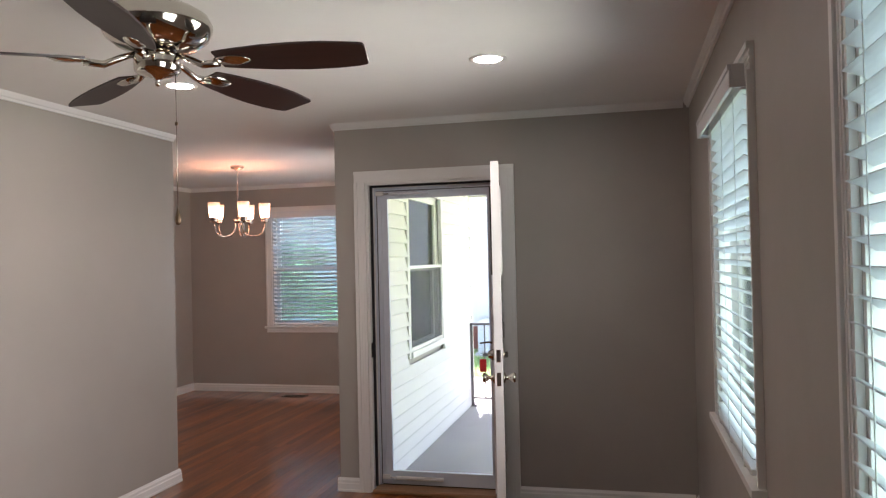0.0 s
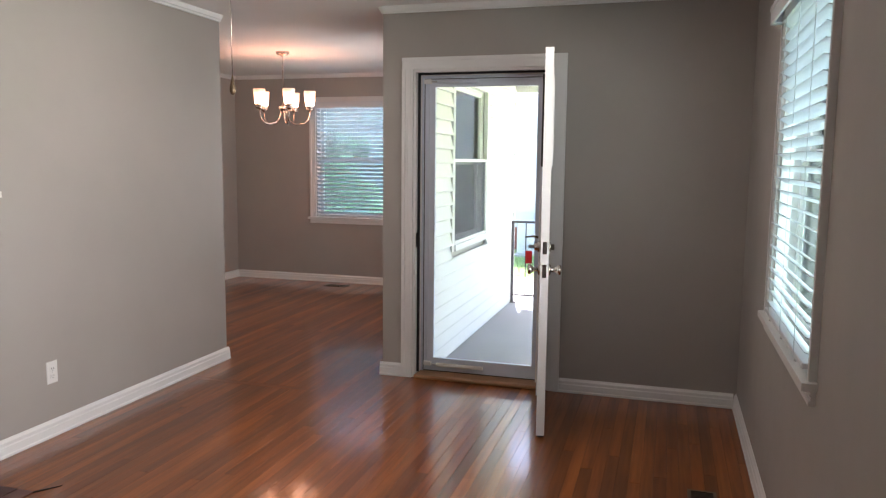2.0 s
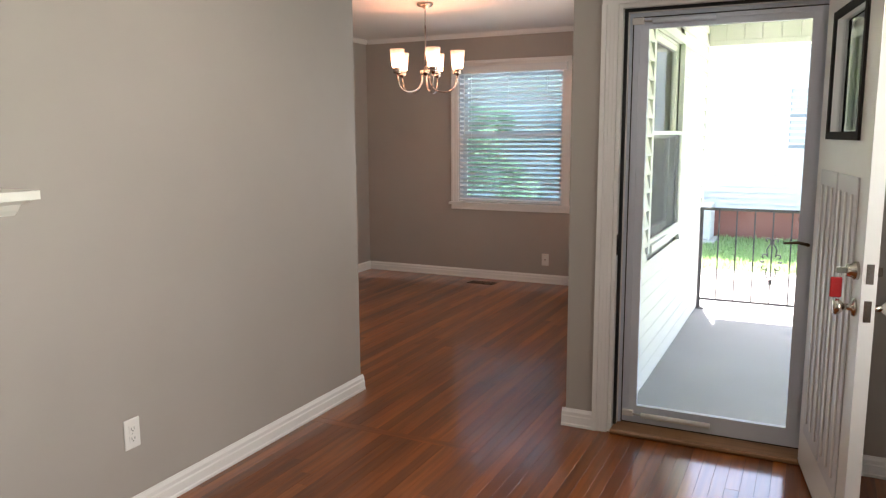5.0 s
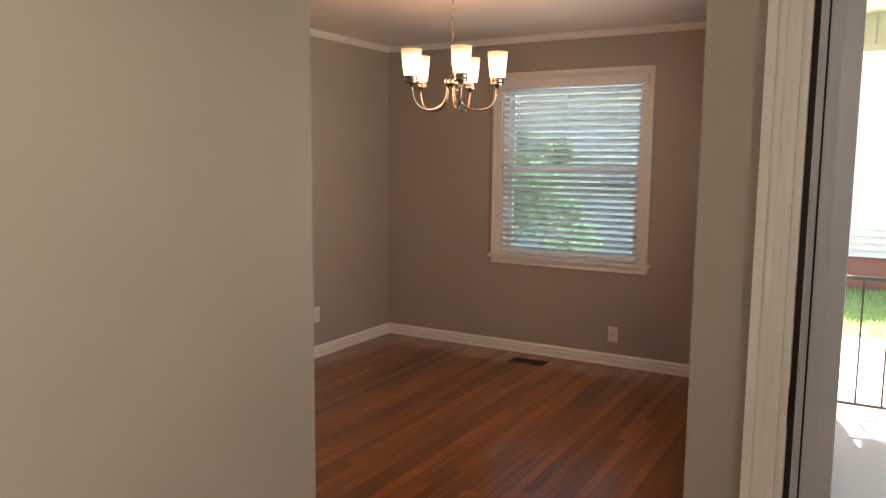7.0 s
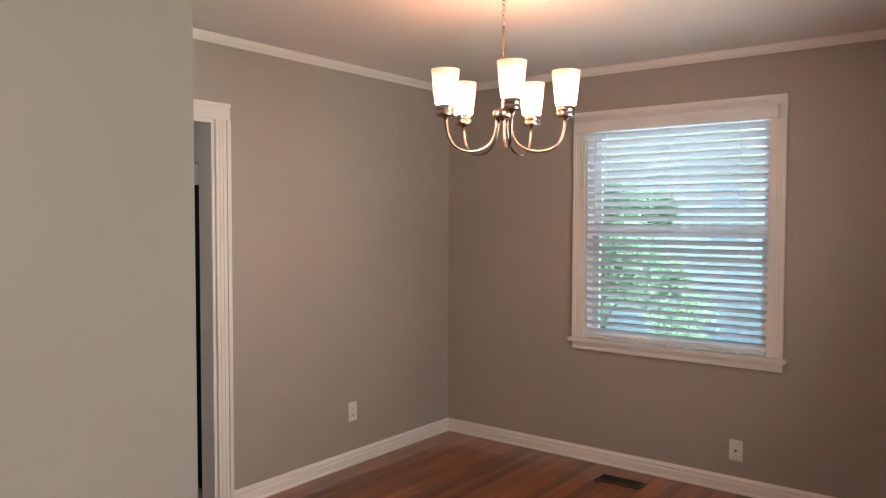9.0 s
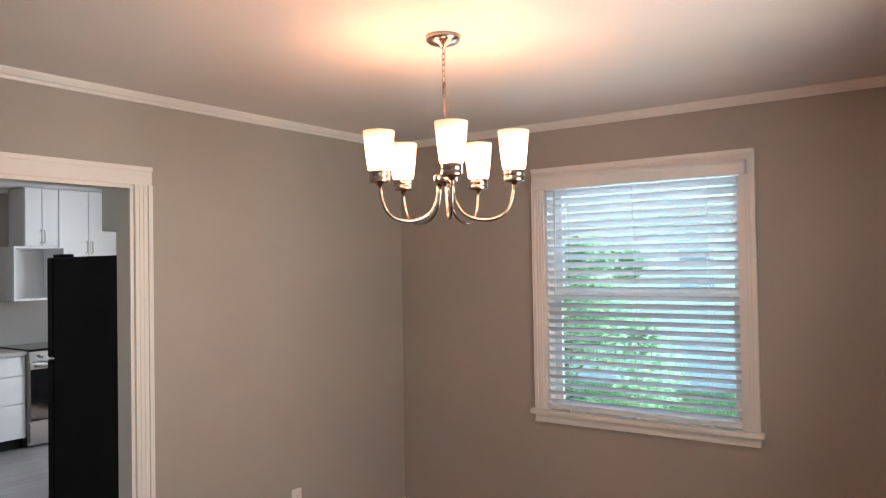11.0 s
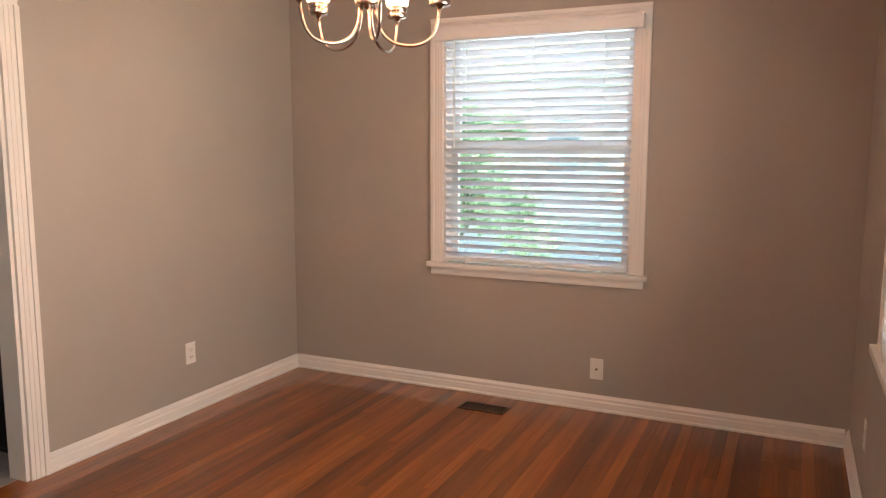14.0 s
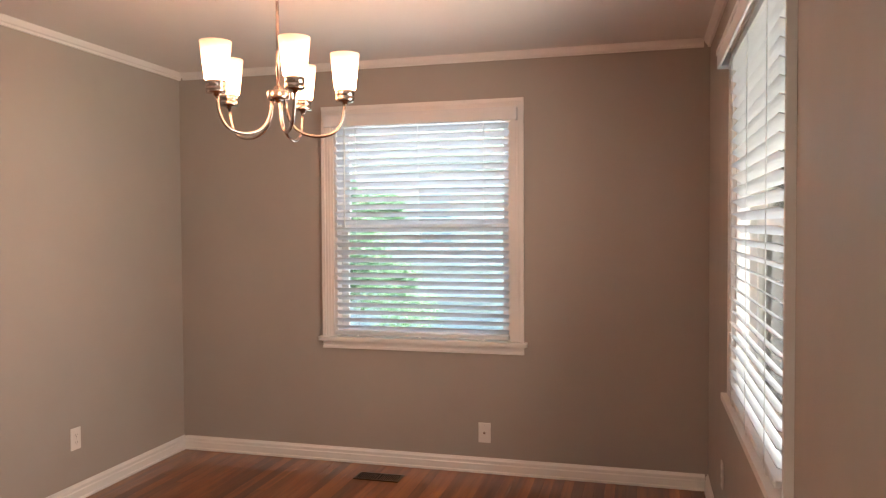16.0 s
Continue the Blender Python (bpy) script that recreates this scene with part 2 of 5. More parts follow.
DOWNLIGHT = glowing("lit lens", (1.0, 0.86, 0.76), 16.0)


def leaf_material(name, a, b2, through_light=0.5):
    m, n, l, b = material(name, 0.55)
    g = n.new("ShaderNodeNewGeometry")
    l.new(mixed(n, l, g.outputs["Random Per Island"], a, b2), b.inputs["Base Color"])
    tl, mx = n.new("ShaderNodeBsdfTranslucent"), n.new("ShaderNodeMixShader")
    l.new(mixed(n, l, g.outputs["Random Per Island"], tuple(2.2 * c for c in a), tuple(1.7 * c for c in b2)), tl.inputs["Color"])
    mx.inputs[0].default_value = through_light
    l.new(b.outputs[0], mx.inputs[1]), l.new(tl.outputs[0], mx.inputs[2])
    l.new(mx.outputs[0], n["Material Output"].inputs[0])
    return m


LEAF = leaf_material("green leaves", (0.12, 0.20, 0.12), (0.22, 0.34, 0.22))
GRASS = leaf_material("lawn grass", (0.20, 0.31, 0.12), (0.36, 0.46, 0.24))
LAWN = painted("lawn soil and grass", (0.15, 0.24, 0.06), (0.24, 0.32, 0.11), 0.9, 40, 0.6)
BARK = painted("grey bark", (0.08, 0.06, 0.045), (0.14, 0.11, 0.08), 0.9, 30, 0.8)
ROOFING = painted("grey roof shingles", (0.10, 0.10, 0.10), (0.16, 0.15, 0.15), 0.9, 25, 0.6)


# ---- mesh helpers ----
def box(bm, x0, x1, y0, y1, z0, z1):
    vs = [bm.verts.new(c) for c in ((x0, y0, z0), (x1, y0, z0), (x1, y1, z0), (x0, y1, z0), (x0, y0, z1), (x1, y0, z1), (x1, y1, z1), (x0, y1, z1))]
    for f in ((3, 2, 1, 0), (4, 5, 6, 7), (0, 1, 5, 4), (1, 2, 6, 5), (2, 3, 7, 6), (3, 0, 4, 7)):
        bm.faces.new([vs[i] for i in f])
    return bm


def boxes(*dims, bevel=0.0):
    bm = bmesh.new()
    for d in dims:
        box(bm, *d)
    if bevel:
        bmesh.ops.bevel(bm, geom=bm.edges[:], offset=bevel, segments=1, affect="EDGES")
    return bm


def lathe(profile, seg=32, bm=None, at=(0, 0, 0)):
    """Turn (radius, z) pairs about the z axis."""
    bm = bm or bmesh.new()
    rings = []
    for r, z in profile:
        rings.append([bm.verts.new((at[0] + r * math.cos(2 * math.pi * k / seg), at[1] + r * math.sin(2 * math.pi * k / seg), at[2] + z)) for k in range(seg)])
    for a, b in zip(rings, rings[1:]):
        for k in range(seg):
            bm.faces.new((a[k], a[(k + 1) % seg], b[(k + 1) % seg], b[k])).smooth = True
    for ring, flip in ((rings[0], True), (rings[-1], False)):
        if Vector(ring[0].co - ring[seg // 2].co).length > 1e-5:
            bm.faces.new(ring[::-1] if flip else ring)
    return bm


def tube(points, radius, seg=10, bm=None, caps=True):
    """A round bar along a line of points; radius may be one number or one for each point."""
    bm = bm or bmesh.new()
    pts = [Vector(p) for p in points]
    rad = radius if isinstance(radius, (list, tuple)) else [radius] * len(pts)
    side = None
    rings = []
    for i, p in enumerate(pts):
        d = (pts[min(i + 1, len(pts) - 1)] - pts[max(i - 1, 0)]).normalized()
        if side is None:
            side = d.orthogonal().normalized()
        side = (side - d * side.dot(d)).normalized()
        up = d.cross(side)
        rings.append([bm.verts.new(p + rad[i] * (math.cos(2 * math.pi * k / seg) * side + math.sin(2 * math.pi * k / seg) * up)) for k in range(seg)])
    for a, b in zip(rings, rings[1:]):
        for k in range(seg):
            bm.faces.new((a[k], a[(k + 1) % seg], b[(k + 1) % seg], b[k])).smooth = True
    if caps:
        bm.faces.new(rings[0][::-1]), bm.faces.new(rings[-1])
    return bm


def extrude_profile(profile, p0, p1, out, bm=None):
    """A moulding: (out, up) outline swept straight from p0 to p1."""
    bm = bm or bmesh.new()
    p0, p1, out = Vector(p0), Vector(p1), Vector(out)
    a = [bm.verts.new(p0 + out * u + Vector((0, 0, v))) for u, v in profile]
    b = [bm.verts.new(p1 + out * u + Vector((0, 0, v))) for u, v in profile]
    k = len(profile)
    for i in range(k):
        bm.faces.new((a[i], a[(i + 1) % k], b[(i + 1) % k], b[i]))
    bm.faces.new(a[::-1]), bm.faces.new(b)
    return bm


def mesh_of(name, bm, mat):
    bmesh.ops.recalc_face_normals(bm, faces=bm.faces[:])
    me = bpy.data.meshes.new(name)
    bm.to_mesh(me)
    bm.free()
    me.materials.append(mat)
    return me


def part(name, bm, mat, parent=None, label="", at=None):
    ob = new(name, mesh_of(name, bm, mat))
    if parent is not None:
        ob.parent = parent
    if at is not None:
        ob.matrix_basis = at
    if label:
        tagged(ob, label)
    return ob


def thing(name, m, label, category, group="", kind=""):
    ob = new(name)
    ob.empty_display_size = 0.1
    ob.matrix_basis = m
    return tagged(ob, label, category, group, kind)


def structure(name, bm, mat, label, category):
    return tagged(part(name, bm, mat), label, category, kind="structure")


def wall_mesh(axis, u0, u1, n0, n1, z0, z1, holes=()):
    """A wall along x or y with openings (u0, u1, z0, z1) through it."""
    us = sorted({u0, u1, *[h[0] for h in holes], *[h[1] for h in holes]})
    zs = sorted({z0, z1, *[h[2] for h in holes], *[h[3] for h in holes]})
    us, zs = [u for u in us if u0 <= u <= u1], [z for z in zs if z0 <= z <= z1]

    def solid(i, k):
        if not (0 <= i < len(us) - 1 and 0 <= k < len(zs) - 1):
            return False
        cu, cz = (us[i] + us[i + 1]) / 2, (zs[k] + zs[k + 1]) / 2
        return not any(h[0] < cu < h[1] and h[2] < cz < h[3] for h in holes)

    bm = bmesh.new()

    def quad(*pts):
        bm.faces.new([bm.verts.new((u, n, z) if axis == "x" else (n, u, z)) for u, n, z in pts])

    for i in range(len(us) - 1):
        for k in range(len(zs) - 1):
            if not solid(i, k):
                continue
            a, b, c, d = us[i], us[i + 1], zs[k], zs[k + 1]
            quad((a, n0, c), (b, n0, c), (b, n0, d), (a, n0, d))
            quad((a, n1, c), (b, n1, c), (b, n1, d), (a, n1, d))
            if not solid(i - 1, k):
                quad((a, n0, c), (a, n1, c), (a, n1, d), (a, n0, d))
            if not solid(i + 1, k):
                quad((b, n0, c), (b, n1, c), (b, n1, d), (b, n0, d))
            if not solid(i, k - 1):
                quad((a, n0, c), (b, n0, c), (b, n1, c), (a, n1, c))
            if not solid(i, k + 1):
                quad((a, n0, d), (b, n0, d), (b, n1, d), (a, n1, d))
    bmesh.ops.remove_doubles(bm, verts=bm.verts[:], dist=1e-5)
    return bm


# ---- structure ----
W_Z0, W_Z1 = 0.792, 2.133          # window openings
W_W, W_H = 1.12, W_Z1 - W_Z0        # their width and height
E_W, E_H, E_Z0 = 0.98, 1.275, 0.838   # the living room's windows
EAST_WINDOWS = (3.515, 1.45)         # centres along y
DINING_E_WINDOW = 7.01
BACK_WINDOW = -3.635
DOOR_X0, DOOR_X1, DOOR_H = -1.751, -0.816, 2.080
KDOOR = (6.02, 6.814, 2.056)
hole = lambda c: (c - W_W / 2, c + W_W / 2, W_Z0, W_Z1)

structure("wall_west", wall_mesh("y", SOUTH, D_SOUTH, WEST - 0.14, WEST, 0, CEIL, [(1.875, 2.775, 0.0, 0.62)]), WALL, "greige painted plaster wall with a fireplace opening", "wall")
structure("wall_east", wall_mesh("y", SOUTH, NORTH + T, EAST, EAST + T, 0, CEIL, [(c - E_W / 2, c + E_W / 2, E_Z0, E_Z0 + E_H) for c in EAST_WINDOWS]), WALL, "greige painted wall with two windows", "wall")
structure("wall_north", wall_mesh("x", -1.967, EAST, NORTH, NORTH + T, 0, CEIL, [(DOOR_X0, DOOR_X1, 0, DOOR_H)]), WALL, "greige painted wall round the entrance door", "wall")
structure("wall_south", wall_mesh("x", WEST - 0.14, EAST + T, SOUTH - T, SOUTH, 0, CEIL), WALL, "plain greige painted wall", "wall")
structure("wall_dining_south", wall_mesh("x", D_WEST, WEST - 0.14, D_SOUTH - 0.14, D_SOUTH, 0, CEIL), WALL, "plain greige painted wall", "wall")
structure("wall_dining_east", wall_mesh("y", NORTH + T, D_NORTH + T, D_EAST, D_EAST + T - 0.012, 0, CEIL, [hole(DINING_E_WINDOW)]), WALL, "greige painted wall with a window to the porch", "wall")
structure("wall_dining_north", wall_mesh("x", D_WEST, D_EAST, D_NORTH, D_NORTH + T, 0, CEIL, [hole(BACK_WINDOW)]), WALL, "greige painted back wall with a window", "wall")
structure("wall_dining_west", wall_mesh("y", D_SOUTH - 0.14, K_NORTH, D_WEST - 0.112, D_WEST, 0, CEIL, [(KDOOR[0], KDOOR[1], 0, KDOOR[2])]), WALL, "greige painted wall with a kitchen doorway", "wall")
structure("wall_kitchen_south", wall_mesh("x", K_WEST - T, D_WEST - 0.14, D_SOUTH - 0.14 - T, D_SOUTH - 0.14, 0, CEIL), WALL, "plain greige kitchen wall", "wall")
structure("wall_kitchen_west", wall_mesh("y", D_SOUTH - 0.14, K_NORTH, K_WEST - T, K_WEST, 0, CEIL), WALL, "plain greige kitchen wall", "wall")
# the opening is made up, out of view, to let the kitchen's light in
structure("wall_kitchen_north", wall_mesh("x", K_WEST - T, D_WEST, K_NORTH, K_NORTH + T, 0, CEIL, [(-8.18, -7.02, 0.90, 2.20)]), WALL, "greige kitchen wall with an added window opening out of view", "wall")
structure("ceiling", boxes((D_WEST, EAST + T, SOUTH - T, D_NORTH + T, CEIL, CEIL + 0.09), (K_WEST - T, D_WEST, D_SOUTH - 0.3, K_NORTH + T, CEIL, CEIL + 0.09)), CEILING, "smooth white painted ceiling", "ceiling")
structure("floor_slab", boxes((D_WEST, D_EAST, D_SOUTH - 0.3, D_NORTH + T, -0.30, -0.012), (K_WEST - T, D_WEST, D_SOUTH - 0.3, K_NORTH + T, -0.30, -0.012), (WEST - 0.14, EAST + T, SOUTH - T, NORTH + T, -0.30, -0.0121)), DARK, "dark sub-floor under the boards", "floor")

# crown strips and baseboards
CROWN = [(0, 0), (0.012, 0), (0.015, 0.012), (0.022, 0.018), (0.032, 0.038), (0.034, 0.045), (0, 0.045)]
BASE = [(0, 0), (0.022, 0), (0.022, 0.012), (0.018, 0.016), (0.018, 0.052), (0.014, 0.058), (0.014, 0.074), (0.006, 0.085), (0.004, 0.090), (0, 0.090)]


def run_trim(name, profile, z, pieces, label):
    for p0, p1, out in pieces:
        tagged(part(name, extrude_profile(profile, (*p0, z), (*p1, z), (*out, 0)), TRIM), label, name, kind="structure")


run_trim("crown_trim", CROWN, CEIL - 0.0455, [
    ((WEST, SOUTH), (WEST, D_SOUTH), (1, 0)), ((EAST, SOUTH), (EAST, NORTH), (-1, 0)), ((-1.967, NORTH), (EAST - 0.034, NORTH), (0, -1)),
    ((D_WEST, D_SOUTH), (D_WEST, D_NORTH), (1, 0)), ((D_WEST + 0.034, D_NORTH), (D_EAST - 0.034, D_NORTH), (0, -1)),
    ((D_EAST, NORTH + T), (D_EAST, D_NORTH), (-1, 0)), ((-1.967, NORTH), (-1.967, NORTH + T), (-1, 0)), ((D_WEST + 0.034, D_SOUTH), (WEST, D_SOUTH), (0, 1)), ((WEST + 0.034, SOUTH), (EAST - 0.034, SOUTH), (0, 1)),
    ((K_WEST, D_SOUTH - 0.14), (K_WEST, 8.385), (1, 0))],
    "narrow white painted crown moulding")
run_trim("baseboard", BASE, 0.001, [
    ((WEST, SOUTH), (WEST, 1.57), (1, 0)), ((WEST, 3.072), (WEST, D_SOUTH + 0.018), (1, 0)), ((EAST, SOUTH), (EAST, NORTH), (-1, 0)),
    ((-1.985, NORTH), (DOOR_X0 - 0.076, NORTH), (0, -1)), ((DOOR_X1 + 0.076, NORTH), (EAST - 0.018, NORTH), (0, -1)),
    ((D_WEST, D_SOUTH), (D_WEST, KDOOR[0] - 0.088), (1, 0)), ((D_WEST, KDOOR[1] + 0.088), (D_WEST, D_NORTH), (1, 0)),
    ((D_WEST + 0.018, D_NORTH), (D_EAST - 0.018, D_NORTH), (0, -1)), ((D_EAST, NORTH + T), (D_EAST, D_NORTH), (-1, 0)), ((-1.967, NORTH), (-1.967, NORTH + T), (-1, 0)),
    ((D_WEST + 0.018, D_SOUTH), (WEST, D_SOUTH), (0, 1)), ((WEST + 0.018, SOUTH), (EAST - 0.018, SOUTH), (0, 1))],
    "white moulded wooden baseboard")


# ---- windows and blinds ----
def casing_side(width, x_in, sign, z0, z1, y0=0.0, thick=0.02):
    bm = boxes((min(x_in, x_in + sign * width), max(x_in, x_in + sign * width), y0, y0 + thick * 0.7, z0, z1))
    xo = x_in + sign * width
    box(bm, min(xo, xo - sign * 0.022), max(xo, xo - sign * 0.022), y0 + thick * 0.7, y0 + thick * 1.15, z0, z1)
    for k in (0.3, 0.55):
        xc = x_in + sign * width * k
        box(bm, xc - 0.006, xc + 0.006, y0 + thick * 0.7, y0 + thick * 0.85, z0, z1)
    return bm


def casing_head(width, x0, x1, z0, y0=0.0, thick=0.02):
    bm = boxes((x0, x1, y0, y0 + thick * 0.7, z0, z0 + width))
    box(bm, x0, x1, y0 + thick * 0.7, y0 + thick * 1.15, z0 + width - 0.022, z0 + width)
    for k in (0.3, 0.55):
        zc = z0 + width * k
        box(bm, x0, x1, y0 + thick * 0.7, y0 + thick * 0.85, zc - 0.006, zc + 0.006)
    return bm


def window(name, m, label, screen=False, size=(W_W, W_H), glass=GLASS):
    """Local axes: x along the wall, y into the room, z up from the sill."""
    h, w, c = size[1], size[0] / 2, 0.075
    win = thing(name, m, label, "window", kind="structure")
    part("casing", casing_side(c, -w, -1, 0.0, h), TRIM, win)
    part("casing", casing_side(c, w, 1, 0.0, h), TRIM, win)
    part("head_casing", casing_head(c + 0.012, -w - c, w + c, h), TRIM, win)
    part("window_sill", boxes((-w - c - 0.02, w + c + 0.02, 0.0, 0.045, -0.026, -0.001), (-w, w, -0.08, 0.0, -0.026, -0.001)), TRIM, win)
    ap = boxes((-w - c, w + c, 0.0, 0.014, -0.075, -0.026))
    box(ap, -w - c, w + c, 0.014, 0.020, -0.075, -0.060)
    box(ap, -w - c, w + c, 0.014, 0.018, -0.048, -0.040)
    part("apron", ap, TRIM, win)
    part("jamb_liner", boxes((-w, -w + 0.018, -T + 0.01, -0.001, 0, h - 0.018), (w - 0.018, w, -T + 0.01, -0.001, 0, h - 0.018), (-w, w, -T + 0.01, -0.001, h - 0.018, h)), TRIM, win)
    for nm, z0, z1, y in (("lower_sash", 0.0, 0.70, -0.075), ("upper_sash", 0.665, h - 0.018, -0.105)):
        x = w - 0.018
        sash = part(nm, boxes((-x, -x + 0.045, y - 0.03, y, z0, z1), (x - 0.045, x, y - 0.03, y, z0, z1), (-x + 0.045, x - 0.045, y - 0.03, y, z0, z0 + 0.045), (-x + 0.045, x - 0.045, y - 0.03, y, z1 - 0.04, z1)), TRIM, win)
        pane = part("pane", boxes((-x + 0.045, x - 0.045, y - 0.017, y - 0.013, z0 + 0.045, z1 - 0.04)), glass, sash, "window glass")
        pane.visible_shadow = False
    e = -T
    if screen:
        sc = part("insect_screen", boxes((-w + 0.02, w - 0.02, e - 0.022, e - 0.020, 0.03, 0.685)), MESH, win, "grey insect screen over the lower sash")
        sc.visible_shadow = False
        part("screen_frame", boxes((-w, -w + 0.025, e - 0.030, e - 0.012, 0.0, 0.71), (w - 0.025, w, e - 0.030, e - 0.012, 0.0, 0.71), (-w + 0.025, w - 0.025, e - 0.030, e - 0.012, 0.0, 0.03), (-w + 0.025, w - 0.025, e - 0.030, e - 0.012, 0.685, 0.71)), TRIM, win)
    part("outer_frame", boxes((-w - 0.06, -w, e - 0.035, e, -0.05, h + 0.06), (w, w + 0.06, e - 0.035, e, -0.05, h + 0.06), (-w, w, e - 0.035, e, h, h + 0.06), (-w, w, e - 0.05, e, -0.05, 0.0)), SIDING_FAR, win)
    return win


def slat_mesh(w, name="slat"):
    bm = bmesh.new()
    n = 5
    rows = []
    for i in range(n + 1):
        u = -0.0255 + 0.051 * i / n
        z = 0.0035 * (1 - (u / 0.0255) ** 2)
        rows.append([bm.verts.new((sx2 * w, u, z + dz)) for dz in (0.0, 0.0028) for sx2 in (-1, 1)])
    for a, b in zip(rows, rows[1:]):
        bm.faces.new((a[0], a[1], b[1], b[0])), bm.faces.new((a[2], b[2], b[3], a[3]))
        bm.faces.new((a[0], b[0], b[2], a[2])), bm.faces.new((a[1], a[3], b[3], b[1]))
    bm.faces.new((rows[0][0], rows[0][2], rows[0][3], rows[0][1])), bm.faces.new((rows[-1][0], rows[-1][1], rows[-1][3], rows[-1][2]))
    return mesh_of(name, bm, SLATS)


SLAT, SLAT_E = slat_mesh(W_W / 2 - 0.012), slat_mesh(E_W / 2 - 0.012)


def blind(m, tilt, wand_side, label, group, size=(W_W, W_H), slat=SLAT):
    """A slatted blind hung before the opening; z from the sill."""
    h, w = size[1], size[0] / 2
    b = thing("window_blind", m, label, "blind", group)
    val = boxes((-w - 0.042, w + 0.042, 0.060, 0.070, h - 0.045, h + 0.028), bevel=0.002)
    for s in (-1, 1):
        box(val, s * (w + 0.037) - 0.005, s * (w + 0.037) + 0.005, 0.024, 0.060, h - 0.045, h + 0.028)
    box(val, -w - 0.042, w + 0.042, 0.070, 0.074, h + 0.010, h + 0.028)
    part("valance", val, BLIND, b)
    part("headrail", boxes((-w + 0.004, w - 0.004, -0.02, 0.03, h - 0.045, h - 0.02)), BLIND, b)
    part("bracket", boxes((w - 0.003, w + 0.026, 0.0225, 0.057, h - 0.04, h + 0.012), bevel=0.002), ALU, b, "small pale mounting bracket")
    top, bottom = h - 0.07, 0.055
    n = int((top - bottom) / 0.0465)
    for i in range(n + 1):
        s = new("slat", slat)
        s.parent = b
        s.matrix_basis = pose(random.uniform(-0.0015, 0.0015), 0.004, bottom + (top - bottom) * i / n, tilt + random.uniform(-1.0, 1.0), random.uniform(-0.06, 0.06), 0)
    part("bottom_rail", boxes((-w + 0.012, w - 0.012, -0.022, 0.030, 0.014, 0.034), bevel=0.003), BLIND, b)
    for x in (-w + 0.16, 0.0, w - 0.16):
        part("ladder_cord", tube([(x, 0.033, 0.02), (x, 0.033, h - 0.03)], 0.0013, 5), BLIND, b)
        part("ladder_cord", tube([(x, -0.026, 0.02), (x, -0.026, h - 0.03)], 0.0013, 5), BLIND, b)
        part("cord_plug", lathe([(0.0, -0.012), (0.007, -0.009), (0.006, 0.0), (0.0, 0.004)], 8, at=(x, 0.024, 0.012)), PLASTIC, b)
    x = wand_side * (w - 0.09)
    if wand_side:
        part("tilt_wand", tube([(x, 0.048, h - 0.05), (x, 0.050, h - 0.62), (x, 0.050, h - 0.66)], [0.004, 0.0045, 0.006], 8), PLASTIC, b, "thin white tilt wand")
    return b


BACK_M = pose(BACK_WINDOW, D_NORTH, W_Z0, 0, 0, 180)
window("window_1", BACK_M, "white double-hung wooden window with a moulded sill", glass=PANE)
blind(BACK_M, 35, 1, "white faux-wood slatted blind with half-open slats", "window blinds")
DE_M = pose(D_EAST, DINING_E_WINDOW, W_Z0, 0, 0, 90)
window("window_2", DE_M, "white double-hung wooden window onto the porch", True)
blind(DE_M, 31, 0, "white faux-wood slatted blind with half-open slats", "window blinds")
for i, c in enumerate(EAST_WINDOWS):
    em = pose(EAST, c, E_Z0, 0, 0, 90)
    window("window_%d" % (i + 3), em, "white double-hung wooden window with a moulded sill", size=(E_W, E_H))
    blind(em, 28, 0, "white faux-wood slatted blind with half-open slats", "window blinds", (E_W, E_H), SLAT_E)


# ---- entrance door ----
def door_casing(name, m, w, h, c, depth, label):
    """Local axes: x along the wall from the opening's middle, y into the room."""
    d = thing(name, m, label, "door frame", kind="structure")
    part("casing", casing_side(c, -w / 2, -1, 0.0, h), TRIM, d)
    part("casing", casing_side(c, w / 2, 1, 0.0, h), TRIM, d)
    part("head_casing", casing_head(c, -w / 2 - c, w / 2 + c, h), TRIM, d)
    part("jamb", boxes((-w / 2, -w / 2 + 0.018, -depth, -0.001, 0, h), (w / 2 - 0.018, w / 2, -depth, -0.001, 0, h), (-w / 2 + 0.018, w / 2 - 0.018, -depth, -0.001, h - 0.018, h)), TRIM, d)
    return d


DOOR_C, DOOR_W = (DOOR_X0 + DOOR_X1) / 2, DOOR_X1 - DOOR_X0
frame_1 = door_casing("door_1", pose(DOOR_C, NORTH, 0, 0, 0, 180), DOOR_W, DOOR_H, 0.075, T, "white moulded frame of the open entrance door")
w2 = DOOR_W / 2
part("weather_strip", boxes((-w2 + 0.018, -w2 + 0.031, -0.060, -0.038, 0.03, DOOR_H - 0.018), (w2 - 0.031, w2 - 0.018, -0.060, -0.038, 0.03, DOOR_H - 0.018), (-w2 + 0.031, w2 - 0.031, -0.060, -0.038, DOOR_H - 0.031, DOOR_H - 0.018)), RUBBER_AND_GAP, frame_1)
part("door_stop", boxes((-w2 + 0.018, -w2 + 0.034, -0.085, -0.0605, 0.03, DOOR_H - 0.018), (w2 - 0.034, w2 - 0.018, -0.085, -0.0605, 0.03, DOOR_H - 0.018), (-w2 + 0.034, w2 - 0.034, -0.085, -0.0605, DOOR_H - 0.034, DOOR_H - 0.018)), TRIM, frame_1)
part("threshold", boxes((-w2 + 0.018, w2 - 0.018, -T - 0.02, 0.03, 0.001, 0.026), bevel=0.006), THRESH, frame_1, "worn oak door threshold")
